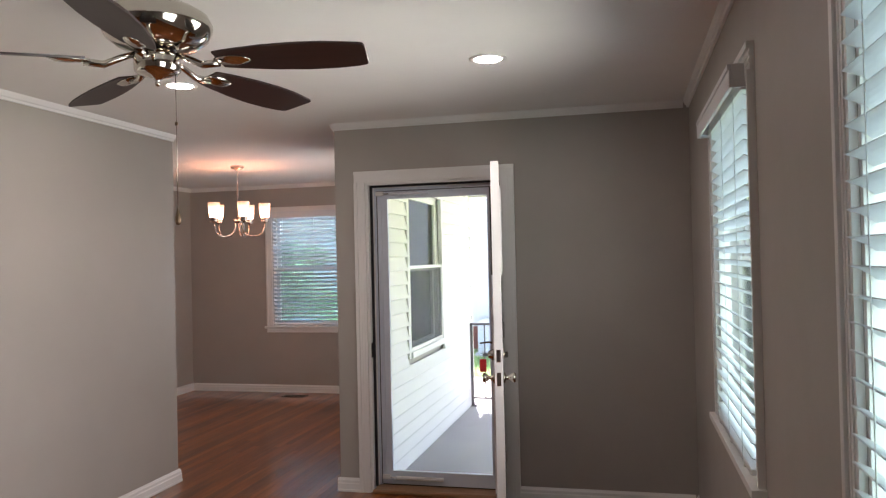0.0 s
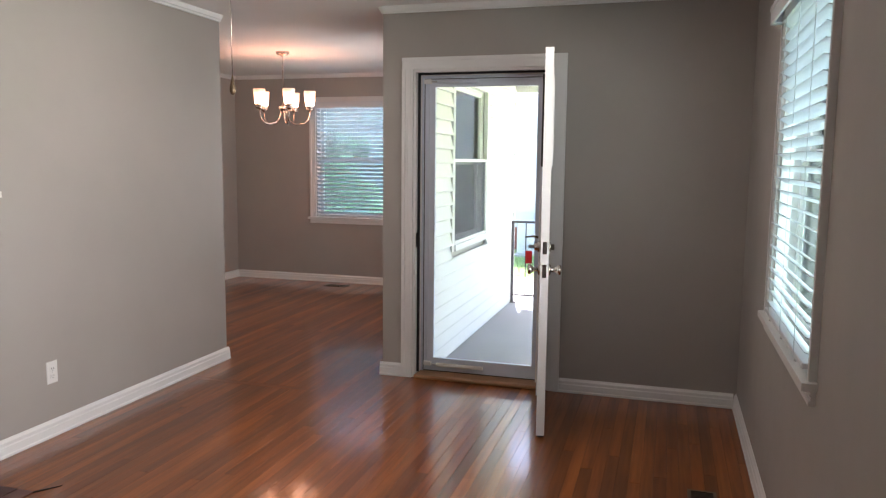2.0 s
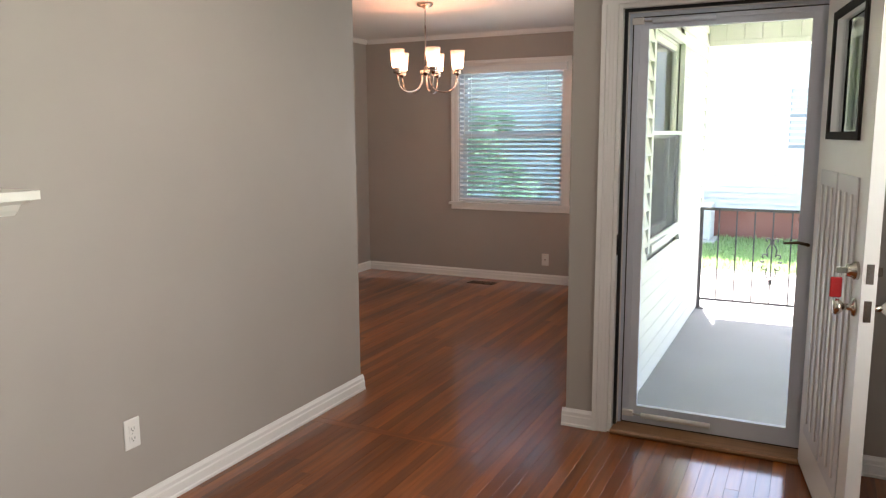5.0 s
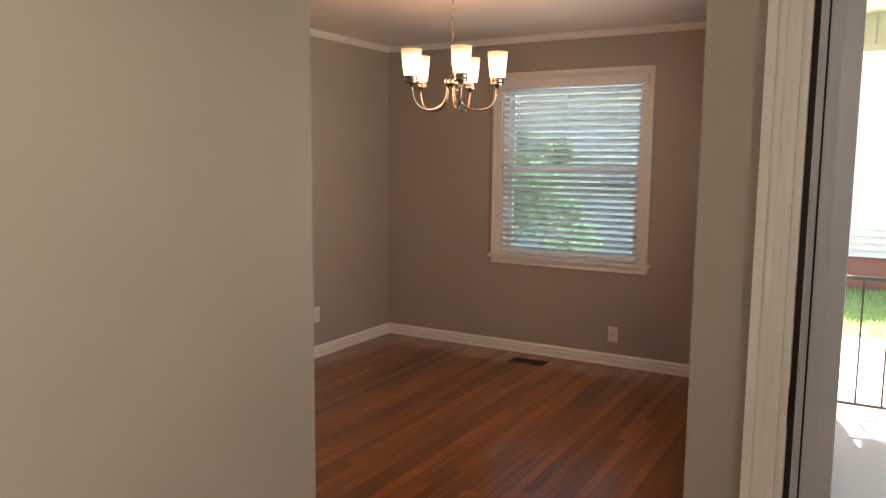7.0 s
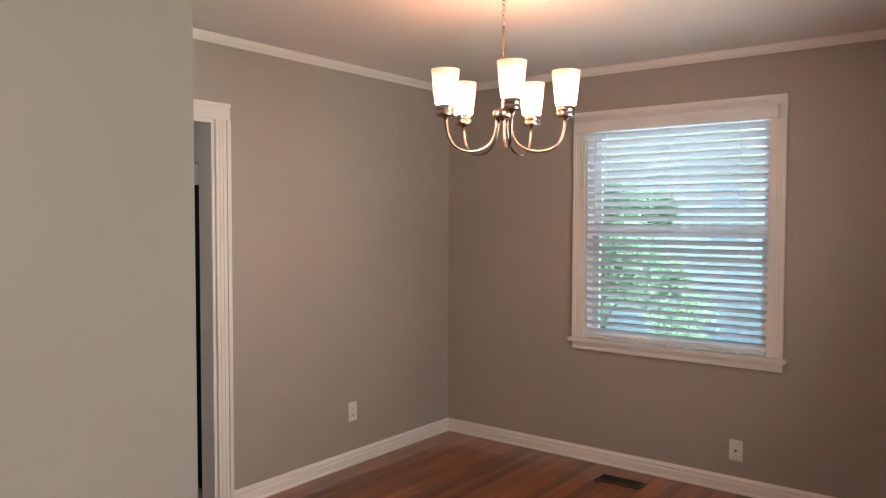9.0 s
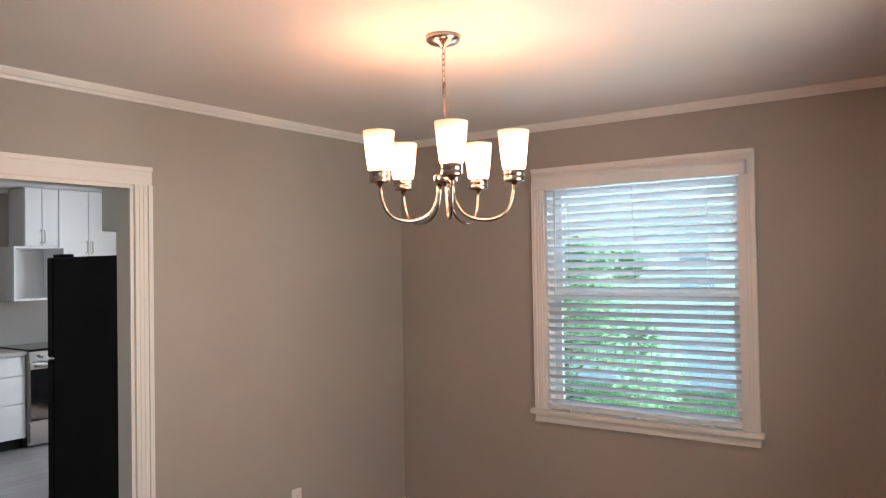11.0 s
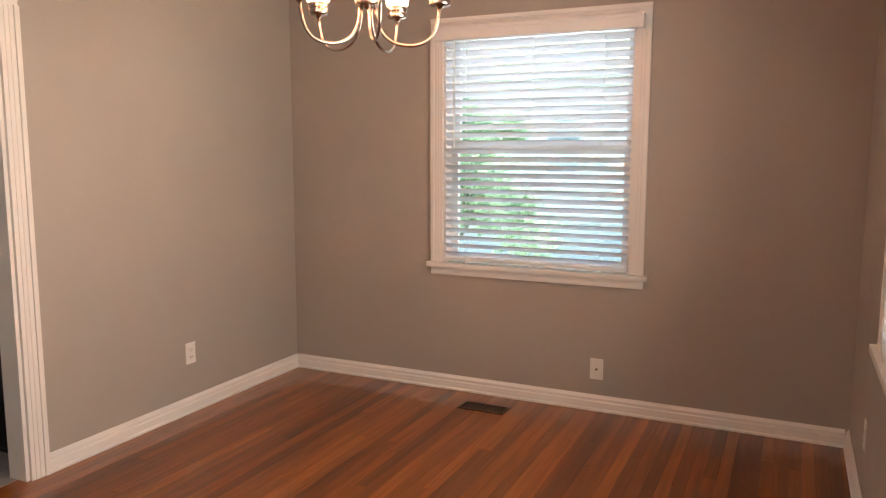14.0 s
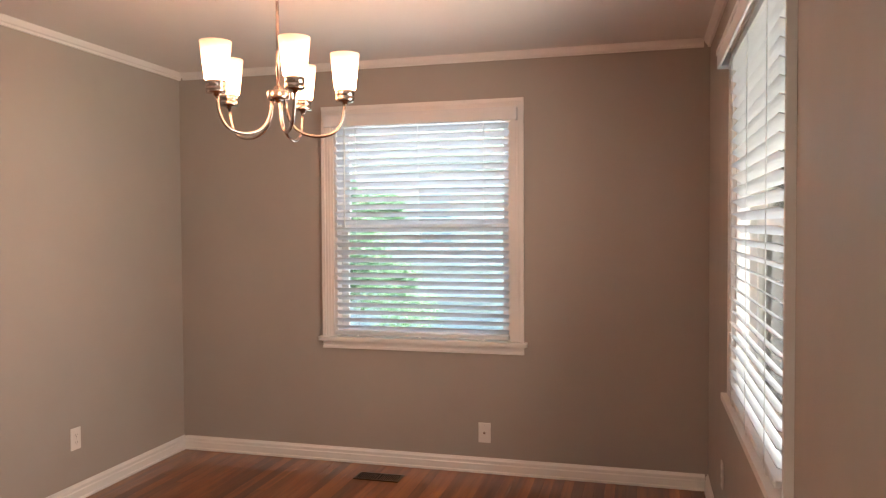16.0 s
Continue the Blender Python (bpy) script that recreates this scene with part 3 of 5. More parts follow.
part("strike_plate", boxes((w2 - 0.0195, w2 - 0.0175, -0.040, -0.008, 0.90, 1.0)), NICKEL, frame_1)

# storm door, shut, on the outer side of the frame
sd = thing("storm_door", pose(DOOR_C, NORTH + 0.115, 0.028, 0, 0, 180), "grey aluminium storm door with one full glass pane, closed", "storm door")
sw, sh = w2 - 0.020, DOOR_H - 0.05
part("outer_channel", boxes((-sw, -sw + 0.026, -0.02, 0.028, 0, sh), (sw - 0.026, sw, -0.02, 0.028, 0, sh), (-sw + 0.026, sw - 0.026, -0.02, 0.028, sh - 0.028, sh)), ALU, sd)
st = part("stile_frame", boxes((-sw + 0.0255, -sw + 0.092, -0.012, 0.018, 0.006, sh - 0.0275), (sw - 0.092, sw - 0.0255, -0.012, 0.018, 0.006, sh - 0.0275), (-sw + 0.092, sw - 0.092, -0.012, 0.018, sh - 0.075, sh - 0.0275), (-sw + 0.092, sw - 0.092, -0.012, 0.018, 0.006, 0.085)), ALU, sd)
part("glazing_bead", boxes((-sw + 0.092, -sw + 0.102, -0.006, 0.022, 0.085, sh - 0.075), (sw - 0.102, sw - 0.092, -0.006, 0.022, 0.085, sh - 0.075), (-sw + 0.102, sw - 0.102, -0.006, 0.022, sh - 0.085, sh - 0.075), (-sw + 0.102, sw - 0.102, -0.006, 0.022, 0.085, 0.095)), ALU, st)
pn = part("pane", boxes((-sw + 0.102, sw - 0.102, 0.002, 0.006, 0.095, sh - 0.085)), GLASS, sd, "clear storm door glass")
pn.visible_shadow = False
gx = -sw + 0.0258
# raised black strips paint the shade of the gap round the door
part("gap_shade_strip", boxes((gx, gx + 0.005, 0.0182, 0.0205, 0.006, sh - 0.030), (-gx - 0.005, -gx, 0.0182, 0.0205, 0.006, sh - 0.030), (gx + 0.005, -gx - 0.005, 0.0182, 0.0205, sh - 0.034, sh - 0.030)), RUBBER_AND_GAP, sd, "dark strip painted as the shaded gap round the door's edge")
part("stile_bead", boxes((-sw + 0.055, -sw + 0.061, 0.018, 0.024, 0.09, sh - 0.08), (sw - 0.061, sw - 0.055, 0.018, 0.024, 0.09, sh - 0.08), (-sw + 0.061, sw - 0.061, 0.018, 0.024, sh - 0.055, sh - 0.049)), ALU, st)
part("door_sweep", boxes((-sw + 0.03, sw - 0.03, -0.01, 0.014, -0.001, 0.006)), RUBBER_AND_GAP, sd)
for z, x0, x1 in ((0.052, sw - 0.11, sw - 0.46), (sh - 0.052, sw - 0.10, sw - 0.40)):
    cl = part("closer", tube([(x0 - 0.02, 0.034, z), (x1, 0.034, z)], 0.013, 12), PLASTIC if z < 1 else ALU, sd, "pneumatic door closer tube")
    part("closer_rod", tube([(x0 + 0.05, 0.034, z + 0.004), (x0 - 0.02, 0.034, z)], 0.005, 8), STEEL, cl)
    part("closer_bracket", boxes((x0 + 0.02, x0 + 0.075, 0.018, 0.04, z - 0.012, z + 0.018), bevel=0.003), PLASTIC, cl)
part("lever_handle", tube([(-sw + 0.06, 0.018, 0.96), (-sw + 0.06, 0.050, 0.965), (-sw + 0.10, 0.058, 0.975), (-sw + 0.16, 0.055, 0.968)], [0.008, 0.008, 0.007, 0.005], 10), BRONZE, sd, "dark lever handle")

# the wooden door leaf, swung open into the room
LEAF_W, LEAF_H, LEAF_T = 0.890, 2.045, 0.044
hinge = (DOOR_X1 - 0.020, NORTH - 0.004, 0.020)
leaf = thing("entrance_door", pose(*hinge, 0, 0, -80.8), "white panelled entrance door with a small glazed light, standing open", "door")
# local: x from hinge to free edge, y from the outer face (0, towards -y) inwards
LITE = (0.20, LEAF_W - 0.20, 1.47, 1.90)
lf = wall_mesh("x", 0, LEAF_W, -LEAF_T, 0, 0, LEAF_H, [LITE])
part("slab", lf, TRIM, leaf)
for yy0, yy1 in ((-LEAF_T - 0.010, -LEAF_T), (0.0, 0.010)):
    part("lite_frame", boxes((LITE[0] - 0.03, LITE[0], yy0, yy1, LITE[2] - 0.03, LITE[3] + 0.03), (LITE[1], LITE[1] + 0.03, yy0, yy1, LITE[2] - 0.03, LITE[3] + 0.03), (LITE[0], LITE[1], yy0, yy1, LITE[2] - 0.03, LITE[2]), (LITE[0], LITE[1], yy0, yy1, LITE[3], LITE[3] + 0.03)), DARK if yy1 < 0 else TRIM, leaf)
lp = part("lite_pane", boxes((LITE[0], LITE[1], -0.024, -0.020, LITE[2], LITE[3])), GLASS, leaf, "clear door glass")
lp.visible_shadow = False
# upright boards of the outer face with their rounded heads
for k in range(2):
    x0 = 0.12 + 0.335 * k
    pan = part("panel", boxes((x0, x0 + 0.31, -LEAF_T - 0.007, -LEAF_T, 0.18, 1.32), bevel=0.003), DOOR_GREY, leaf)
    for j in range(3):
        xc = x0 + 0.06 + 0.095 * j
        part("bead", boxes((xc - 0.012, xc + 0.012, -LEAF_T - 0.013, -LEAF_T - 0.007, 0.24, 1.26), bevel=0.003), TRIM, pan)
part("kick_edge", boxes((LEAF_W, LEAF_W + 0.0015, -LEAF_T * 0.75, -LEAF_T * 0.25, 0.86, 0.93)), NICKEL, leaf, "brushed latch plate")
part("bolt_plate", boxes((LEAF_W, LEAF_W + 0.0015, -LEAF_T * 0.75, -LEAF_T * 0.25, 0.985, 1.05)), NICKEL, leaf, "brushed deadbolt plate")
part("bottom_sweep", boxes((0.005, LEAF_W - 0.005, -LEAF_T + 0.006, -0.006, -0.010, 0.0)), RUBBER_AND_GAP, leaf)
KNOB = [(0.0, 0.0), (0.030, 0.0), (0.032, 0.004), (0.028, 0.010), (0.012, 0.014), (0.011, 0.032), (0.017, 0.040), (0.026, 0.050), (0.028, 0.060), (0.022, 0.066), (0.0, 0.068)]
for s, y in ((-1, -LEAF_T), (1, 0.0)):
    part("door_knob", lathe(KNOB, 24), CHROME, leaf, "brushed nickel door knob", pose(LEAF_W - 0.062, y, 0.895, -90 * s))
part("deadbolt", lathe([(0.0, 0.0), (0.030, 0.0), (0.030, 0.012), (0.022, 0.022), (0.020, 0.034), (0.0, 0.034)], 24), CHROME, leaf, "brushed nickel deadbolt cylinder", pose(LEAF_W - 0.062, -LEAF_T, 1.018, 90))
tb = part("thumb_turn", lathe([(0.0, 0.0), (0.026, 0.0), (0.024, 0.008), (0.0, 0.010)], 20), CHROME, leaf, "", pose(LEAF_W - 0.062, 0, 1.018, -90))
part("turn_lever", boxes((-0.004, 0.004, -0.016, 0.016, 0.010, 0.028), bevel=0.002), CHROME, tb)
for z in (0.22, 1.02, 1.80):
    hg = part("hinge", tube([(-0.006, 0.006, z), (-0.006, 0.006, z + 0.10)], 0.0065, 10), STEEL, leaf, "steel butt hinge")
    part("hinge_plate", boxes((-0.0025, -0.0008, -0.036, -0.002, z, z + 0.10)), STEEL, hg)
keys = thing("key_with_tag", pose(LEAF_W - 0.062, -LEAF_T - 0.034, 1.018), "door key with a red plastic tag in the lock", "key")
keys.matrix_basis = leaf.matrix_basis @ keys.matrix_basis
part("key", boxes((-0.002, 0.002, -0.030, 0.004, -0.010, 0.010), bevel=0.001), STEEL, keys)
ring = [(0.001, -0.026 - 0.012 * math.sin(a), -0.014 + 0.012 * math.cos(a)) for a in [2 * math.pi * k / 12 for k in range(13)]]
part("key_ring", tube(ring, 0.001, 6), STEEL, keys)
part("tag", boxes((-0.004, 0.004, -0.046, -0.010, -0.092, -0.024), bevel=0.003), RED, keys, "worn red plastic key tag")
part("tag_label", boxes((-0.0046, 0.0046, -0.040, -0.016, -0.078, -0.046)), RED, keys)

# kitchen doorway
door_casing("door_2", pose(D_WEST, (KDOOR[0] + KDOOR[1]) / 2, 0, 0, 0, -90), KDOOR[1] - KDOOR[0], KDOOR[2], 0.086, 0.112, "white fluted casing of the open kitchen doorway")


# ---- fireplace ----
TALLER = Matrix.Diagonal((1.0, 1.0, 1.035, 1.0))
fp = thing("fireplace_mantel", pose(WEST, 2.325, 0) @ TALLER, "cream painted wooden fireplace surround with fluted pilasters", "fireplace")
# local: x out from the wall, y along it
HALF = 0.745
part("frieze", boxes((0.0, 0.095, -HALF, HALF, 0.93, 1.215), (0.095, 0.103, -HALF + 0.06, HALF - 0.06, 1.075, 1.095)), MANTEL, fp)
SHELF = [(0.0, 1.205), (0.115, 1.205), (0.135, 1.222), (0.150, 1.240), (0.185, 1.246), (0.205, 1.256), (0.243, 1.258), (0.243, 1.284), (0.0, 1.284)]
part("mantel_shelf", extrude_profile(SHELF, (0, -HALF - 0.112, 0), (0, HALF + 0.112, 0), (1, 0, 0)), MANTEL, fp)
part("shelf_block", boxes((0.0, 0.165, -HALF - 0.035, HALF + 0.035, 1.284, 1.338), bevel=0.008), MANTEL, fp)
for s in (-1, 1):
    y0, y1 = sorted((s * (HALF - 0.002), s * (HALF - 0.165)))
    yc = s * (HALF - 0.095)
    leg = part("pilaster", boxes((0.0, 0.085, y0, y1, 0.0, 0.93)), MANTEL, fp)
    part("plinth", boxes((0.085, 0.118, yc - 0.063, yc + 0.063, 0.0, 0.092), bevel=0.002), MANTEL, leg)
    part("shaft", boxes((0.085, 0.098, yc - 0.056, yc + 0.056, 0.092, 0.895)), MANTEL, leg)
    for k in range(5):
        part("flute", boxes((0.098, 0.108, yc - 0.054 + 0.0235 * k, yc - 0.054 + 0.0235 * k + 0.013, 0.105, 0.885), bevel=0.003), MANTEL, leg)
    part("capital", boxes((0.085, 0.112, yc - 0.060, yc + 0.060, 0.895, 0.955), (0.085, 0.122, yc - 0.068, yc + 0.068, 0.955, 0.978)), MANTEL, leg)
    part("inner_moulding", boxes((0.0, 0.075, *sorted((s * (HALF - 0.165), s * (HALF - 0.190))), 0.0, 0.93), (0.075, 0.088, *sorted((s * (HALF - 0.165), s * (HALF - 0.178))), 0.0, 0.93)), MANTEL, leg)
part("inner_head", boxes((0.0, 0.075, -HALF + 0.190, HALF - 0.190, 0.905, 0.93)), MANTEL, fp)
# painted brick facing inside the surround
fb = thing("fireplace_brick", pose(WEST, 2.325, 0) @ TALLER, "white-painted brick facing round a black firebox", "fireplace")
YB, OB, ZB = HALF - 0.192, 0.450, 0.60
part("mortar", boxes((0.001, 0.020, OB + 0.004, YB, 0, 0.903), (0.001, 0.020, -YB, -OB - 0.004, 0, 0.903), (0.001, 0.020, -OB - 0.004, OB + 0.004, ZB + 0.004, 0.903)), BRICK_WHITE, fb)
BRK = mesh_of("brick", boxes((0.018, 0.030, 0.002, YB - OB - 0.003, 0.004, 0.096), bevel=0.005), BRICK_WHITE)
UPR = mesh_of("brick", boxes((0.018, 0.030, 0.003, 0.097, ZB + 0.008, 0.900), bevel=0.005), BRICK_WHITE)
for s in (-1, 1):
    for k in range(6):
        b = new("brick", BRK)
        b.parent = fb
        b.matrix_basis = pose(random.uniform(-0.001, 0.001), OB if s > 0 else -YB, 0.1005 * k)
for k in range(int((2 * YB) / 0.1005)):
    b = new("brick", UPR)
    b.parent = fb
    b.matrix_basis = pose(random.uniform(-0.001, 0.001), -YB + 0.1005 * k, 0)
part("firebox", boxes((-0.60, -0.56, -OB - 0.03, OB + 0.03, 0.0, 0.70), (-0.56, -0.001, -OB - 0.03, -OB + 0.002, 0.0, 0.68), (-0.56, -0.001, OB - 0.002, OB + 0.03, 0.0, 0.68), (-0.56, -0.001, -OB, OB, ZB + 0.016, ZB + 0.05), (-0.56, -0.001, -OB, OB, -0.01, 0.004)), DARK, fb, "sooty black firebox")
# hearth of brick pavers let into the floor
HX1, HY0, HY1 = -2.76, 1.60, 3.06
hearth = thing("hearth", pose(WEST, HY0, 0), "dark red brick hearth set flush in the floor", "hearth")
part("mortar_bed", boxes((0.0, HX1 - WEST, 0.0, HY1 - HY0, -0.011, 0.0015)), JOINT, hearth)
PV = mesh_of("brick", boxes((0.003, 0.089, 0.003, 0.191, 0.0, 0.0055), bevel=0.002), PAVER)
PVH = mesh_of("brick", boxes((0.003, 0.089, 0.003, 0.094, 0.0, 0.0055), bevel=0.002), PAVER)
PW, PL = 0.0917, 0.1957
for i in range(5):
    y = 0.0
    first = True
    while y < HY1 - HY0 - 0.05:
        half = (i % 2 == 1 and first) or y + PL > HY1 - HY0 + 0.02
        b = new("brick", PVH if half else PV)
        b.parent = hearth
        b.matrix_basis = pose(i * PW, y, random.uniform(0.0, 0.0008))
        y += PL / 2 if half else PL
        first = False


# the split, lifted edge of the board at the hearth's corner
sl = bmesh.new()
lo = [sl.verts.new((HX1 - WEST + x, HY1 - HY0 + y, 0.0002)) for x, y in ((0.0, -0.012), (0.07, 0.094), (0.0, 0.010))]
hi = [sl.verts.new((HX1 - WEST + x, HY1 - HY0 + y, 0.004)) for x, y in ((0.0, -0.012), (0.07, 0.094), (0.0, 0.010))]
sl.faces.new(hi), sl.faces.new(lo[::-1])
for i in range(3):
    sl.faces.new((lo[i], lo[(i + 1) % 3], hi[(i + 1) % 3], hi[i]))
part("joint_gap", sl, DARK, hearth, "dark split beside the corner brick")


# ---- outlets, switches and registers ----
def outlet(m, label, kind):
    """Local: x across, y out of the wall, z up from the plate's middle."""
    o = thing("wall_outlet", m, label, "outlet", "wall outlets")
    part("plate", boxes((-0.037, 0.037, 0.0, 0.006, -0.060, 0.060), bevel=0.0025), PLASTIC, o)
    if kind == "power":
        for z in (-0.020, 0.020):
            rc = part("receptacle", boxes((-0.017, 0.017, 0.006, 0.0085, z - 0.014, z + 0.014), bevel=0.001), PLASTIC, o)
            part("slots", boxes((-0.008, -0.006, 0.0085, 0.009, z - 0.003, z + 0.006), (0.006, 0.008, 0.0085, 0.009, z - 0.003, z + 0.006), (-0.002, 0.002, 0.0085, 0.009, z - 0.010, z - 0.006)), DARK, rc)
    else:
        part("jack", lathe([(0.0, 0.0), (0.007, 0.0), (0.006, 0.006), (0.0045, 0.006), (0.0045, 0.012), (0.0, 0.012)], 14), NICKEL, o, "coaxial jack", pose(0, 0.006, 0, -90))
    part("screw", lathe([(0.0, 0.0), (0.003, 0.0), (0.002, 0.001), (0.0, 0.001)], 8), STEEL, o, "", pose(0, 0.006, 0.0 if kind == "power" else 0.045, -90))
    return o


outlet(pose(WEST, 3.653, 0.347, 0, 0, -90), "white duplex power outlet on the greige wall", "power")
outlet(pose(D_WEST, 7.809, 0.337, 0, 0, -90), "white duplex power outlet on the dining wall", "power")
outlet(pose(-3.240, D_NORTH, 0.241, 0, 0, 180), "white wall plate with a coaxial jack", "jack")
outlet(pose(D_EAST, 8.02, 0.34, 0, 0, 90), "white duplex power outlet beside the corner", "power")


def register(m, length, width, label):
    r = thing("floor_register", m, label, "floor vent", "floor registers")
    part("well", boxes((-length / 2 + 0.012, length / 2 - 0.012, -width / 2 + 0.012, width / 2 - 0.012, -0.010, 0.0015)), DARK, r)
    part("frame", boxes((-length / 2, length / 2, -width / 2, -width / 2 + 0.014, 0, 0.005), (-length / 2, length / 2, width / 2 - 0.014, width / 2, 0, 0.005), (-length / 2, -length / 2 + 0.014, -width / 2 + 0.014, width / 2 - 0.014, 0, 0.005), (length / 2 - 0.014, length / 2, -width / 2 + 0.014, width / 2 - 0.014, 0, 0.005), (-0.004, 0.004, -width / 2 + 0.014, width / 2 - 0.014, 0, 0.005)), BRONZE, r)
    n = 9
    for k in range(n):
        for s in (-1, 1):
            x = s * (0.012 + (length / 2 - 0.030) * (k + 0.5) / n)
            part("louver", boxes((x - 0.0022, x + 0.0022, -width / 2 + 0.014, width / 2 - 0.014, 0.0016, 0.0038)), BRONZE, r)
    return r


register(pose(-3.826, 8.560, 0.001), 0.275, 0.125, "dark bronze metal floor register in the boards")
register(pose(0.095, 3.86, 0.001, 0, 0, 90), 0.275, 0.125, "dark bronze metal floor register in the boards")

# ---- chandelier ----
CH = (-3.655, 7.025)
ch = thing("chandelier", pose(*CH, CEIL), "brushed nickel chandelier with five lit frosted glass shades", "chandelier")
part("canopy", lathe([(0.0, -0.045), (0.012, -0.043), (0.020, -0.034), (0.050, -0.028), (0.062, -0.018), (0.064, -0.001), (0.0, -0.001)], 32), NICKEL, ch)
cz = -0.045
for k in range(6):
    a = []
    for j in range(11):
        t = 2 * math.pi * j / 10
        u, v = 0.0065 * math.cos(t), 0.0135 * math.sin(t)
        a.append((u, 0, cz - 0.010 + v) if k % 2 else (0, u, cz - 0.010 + v))
    part("chain_link", tube(a, 0.0017, 6), NICKEL, ch)
    cz -= 0.0205
part("stem", tube([(0, 0, cz - 0.002), (0, 0, -0.495)], 0.0065, 12), NICKEL, ch)
part("hub", lathe([(0.0, -0.550), (0.010, -0.548), (0.014, -0.540), (0.040, -0.537), (0.042, -0.531), (0.042, -0.511), (0.036, -0.505), (0.018, -0.503), (0.014, -0.487), (0.0, -0.485)], 32), NICKEL, ch)
CUP_R, CUP_Z = 0.250, -0.520
SHADE_P = [(0.0345, 0.0), (0.040, 0.006), (0.0560, 0.138), (0.0540, 0.138), (0.038, 0.010), (0.0, 0.006)]
for k in range(5):
    a = radians(22.3 + 72 * k)
    ca, sa = math.cos(a), math.sin(a)
    pts = []
    for j in range(21):
        t = j / 20
        r = 0.026 + (CUP_R - 0.026) * (t - 0.10 * math.sin(2 * math.pi * t))
        z = -0.530 - 0.155 * (math.sin(math.pi * t) ** 0.62) * (0.86 + 0.14 * t)
        pts.append((r * ca, r * sa, z if j < 20 else CUP_Z - 0.018))
    arm = part("arm", tube(pts, 0.0058, 10), NICKEL, ch, "slender curved nickel arm")
    part("cup", lathe([(0.0, -0.034), (0.010, -0.032), (0.013, -0.023), (0.034, -0.021), (0.0358, -0.018), (0.0358, -0.004), (0.0345, -0.002), (0.0358, 0.0), (0.0358, 0.019), (0.034, 0.022), (0.0, 0.022)], 28, at=(CUP_R * ca, CUP_R * sa, CUP_Z)), NICKEL, arm)
    part("shade", lathe(SHADE_P, 28, at=(CUP_R * ca, CUP_R * sa, CUP_Z + 0.021)), SHADE, arm, "lit frosted white glass shade")
    lamp = new("bulb_light", bpy.data.lights.new("bulb_light", "POINT"))
    lamp.data.energy, lamp.data.color, lamp.data.shadow_soft_size = CHAND_W, (1.0, 0.44, 0.25), 0.03
    lamp.matrix_basis = pose(CH[0] + CUP_R * ca, CH[1] + CUP_R * sa, CEIL + CUP_Z + 0.135)

# ---- ceiling fan ----
FAN = (-1.424, 2.522)
fan = thing("ceiling_fan", pose(*FAN, CEIL + 0.048), "polished nickel ceiling fan with five dark cherry blades", "ceiling fan")
part("canopy", lathe([(0.0, -0.098), (0.022, -0.096), (0.060, -0.075), (0.070, -0.049), (0.0, -0.049)], 32), NICKEL, fan)
part("downrod", tube([(0, 0, -0.09), (0, 0, -0.14)], 0.012, 14), NICKEL, fan)
part("motor_housing", lathe([(0.0, -0.328), (0.075, -0.326), (0.118, -0.316), (0.150, -0.292), (0.164, -0.262), (0.165, -0.250), (0.161, -0.246), (0.162, -0.243), (0.152, -0.222), (0.120, -0.202), (0.080, -0.192), (0.050, -0.188), (0.044, -0.180), (0.034, -0.150), (0.026, -0.128), (0.018, -0.122), (0.0, -0.122)], 48), CHROME, fan)
part("switch_housing", lathe([(0.0, -0.438), (0.006, -0.437), (0.009, -0.428), (0.006, -0.422), (0.016, -0.414), (0.030, -0.408), (0.060, -0.400), (0.068, -0.390), (0.070, -0.352), (0.062, -0.340), (0.050, -0.329), (0.0, -0.329)], 40), CHROME, fan)


def blade_mesh():
    """A long blade with a clipped, rounded tip; x outwards from the axis."""
    bm = bmesh.new()
    pts = [(0.20, 0.045), (0.25, 0.056), (0.36, 0.072), (0.46, 0.079), (0.55, 0.077), (0.62, 0.068), (0.648, 0.060), (0.654, 0.050),
           (0.668, -0.046), (0.665, -0.058), (0.655, -0.063), (0.55, -0.077), (0.46, -0.079), (0.36, -0.072), (0.25, -0.056), (0.20, -0.045)]
    a = [bm.verts.new((x, y, -0.003)) for x, y in pts]
    b = [bm.verts.new((x, y, 0.003)) for x, y in pts]
    bm.faces.new(a[::-1]), bm.faces.new(b)
    for i in range(len(pts)):
        bm.faces.new((a[i], a[(i + 1) % len(pts)], b[(i + 1) % len(pts)], b[i]))
    return bm


BLADE_ME = mesh_of("blade", blade_mesh(), BLADE)
for k in range(5):
    ang = FAN_ANGLE + 72 * k
    bl = new("blade", BLADE_ME)
    bl.parent = fan
    bl.matrix_basis = pose(0, 0, -0.362, 0, 0, ang) @ pose(0, 0, 0, -13, 2.0, 0)
    arm_bm = tube([(0.062, 0, 0.020), (0.105, 0, 0.004), (0.150, 0, -0.016), (0.205, 0, -0.012)], [0.009, 0.010, 0.011, 0.012], 10)
    ba = part("blade_arm", arm_bm, CHROME, bl, "polished nickel blade bracket")
    pad = lathe([(0.0, -0.016), (0.020, -0.014), (0.034, -0.006), (0.036, -0.0032), (0.0, -0.0032)], 24)
    bmesh.ops.scale(pad, verts=pad.verts, vec=(1.65, 0.8, 1.0))
    bmesh.ops.translate(pad, verts=pad.verts, vec=(0.245, 0, 0))
    part("blade_pad", pad, CHROME, ba)
PC = (0.053, 0.013)
part("pull_chain", tube([(PC[0], PC[1], -0.38), (PC[0], PC[1], -0.845)], 0.0013, 6), NICKEL, fan, "thin metal pull chain")
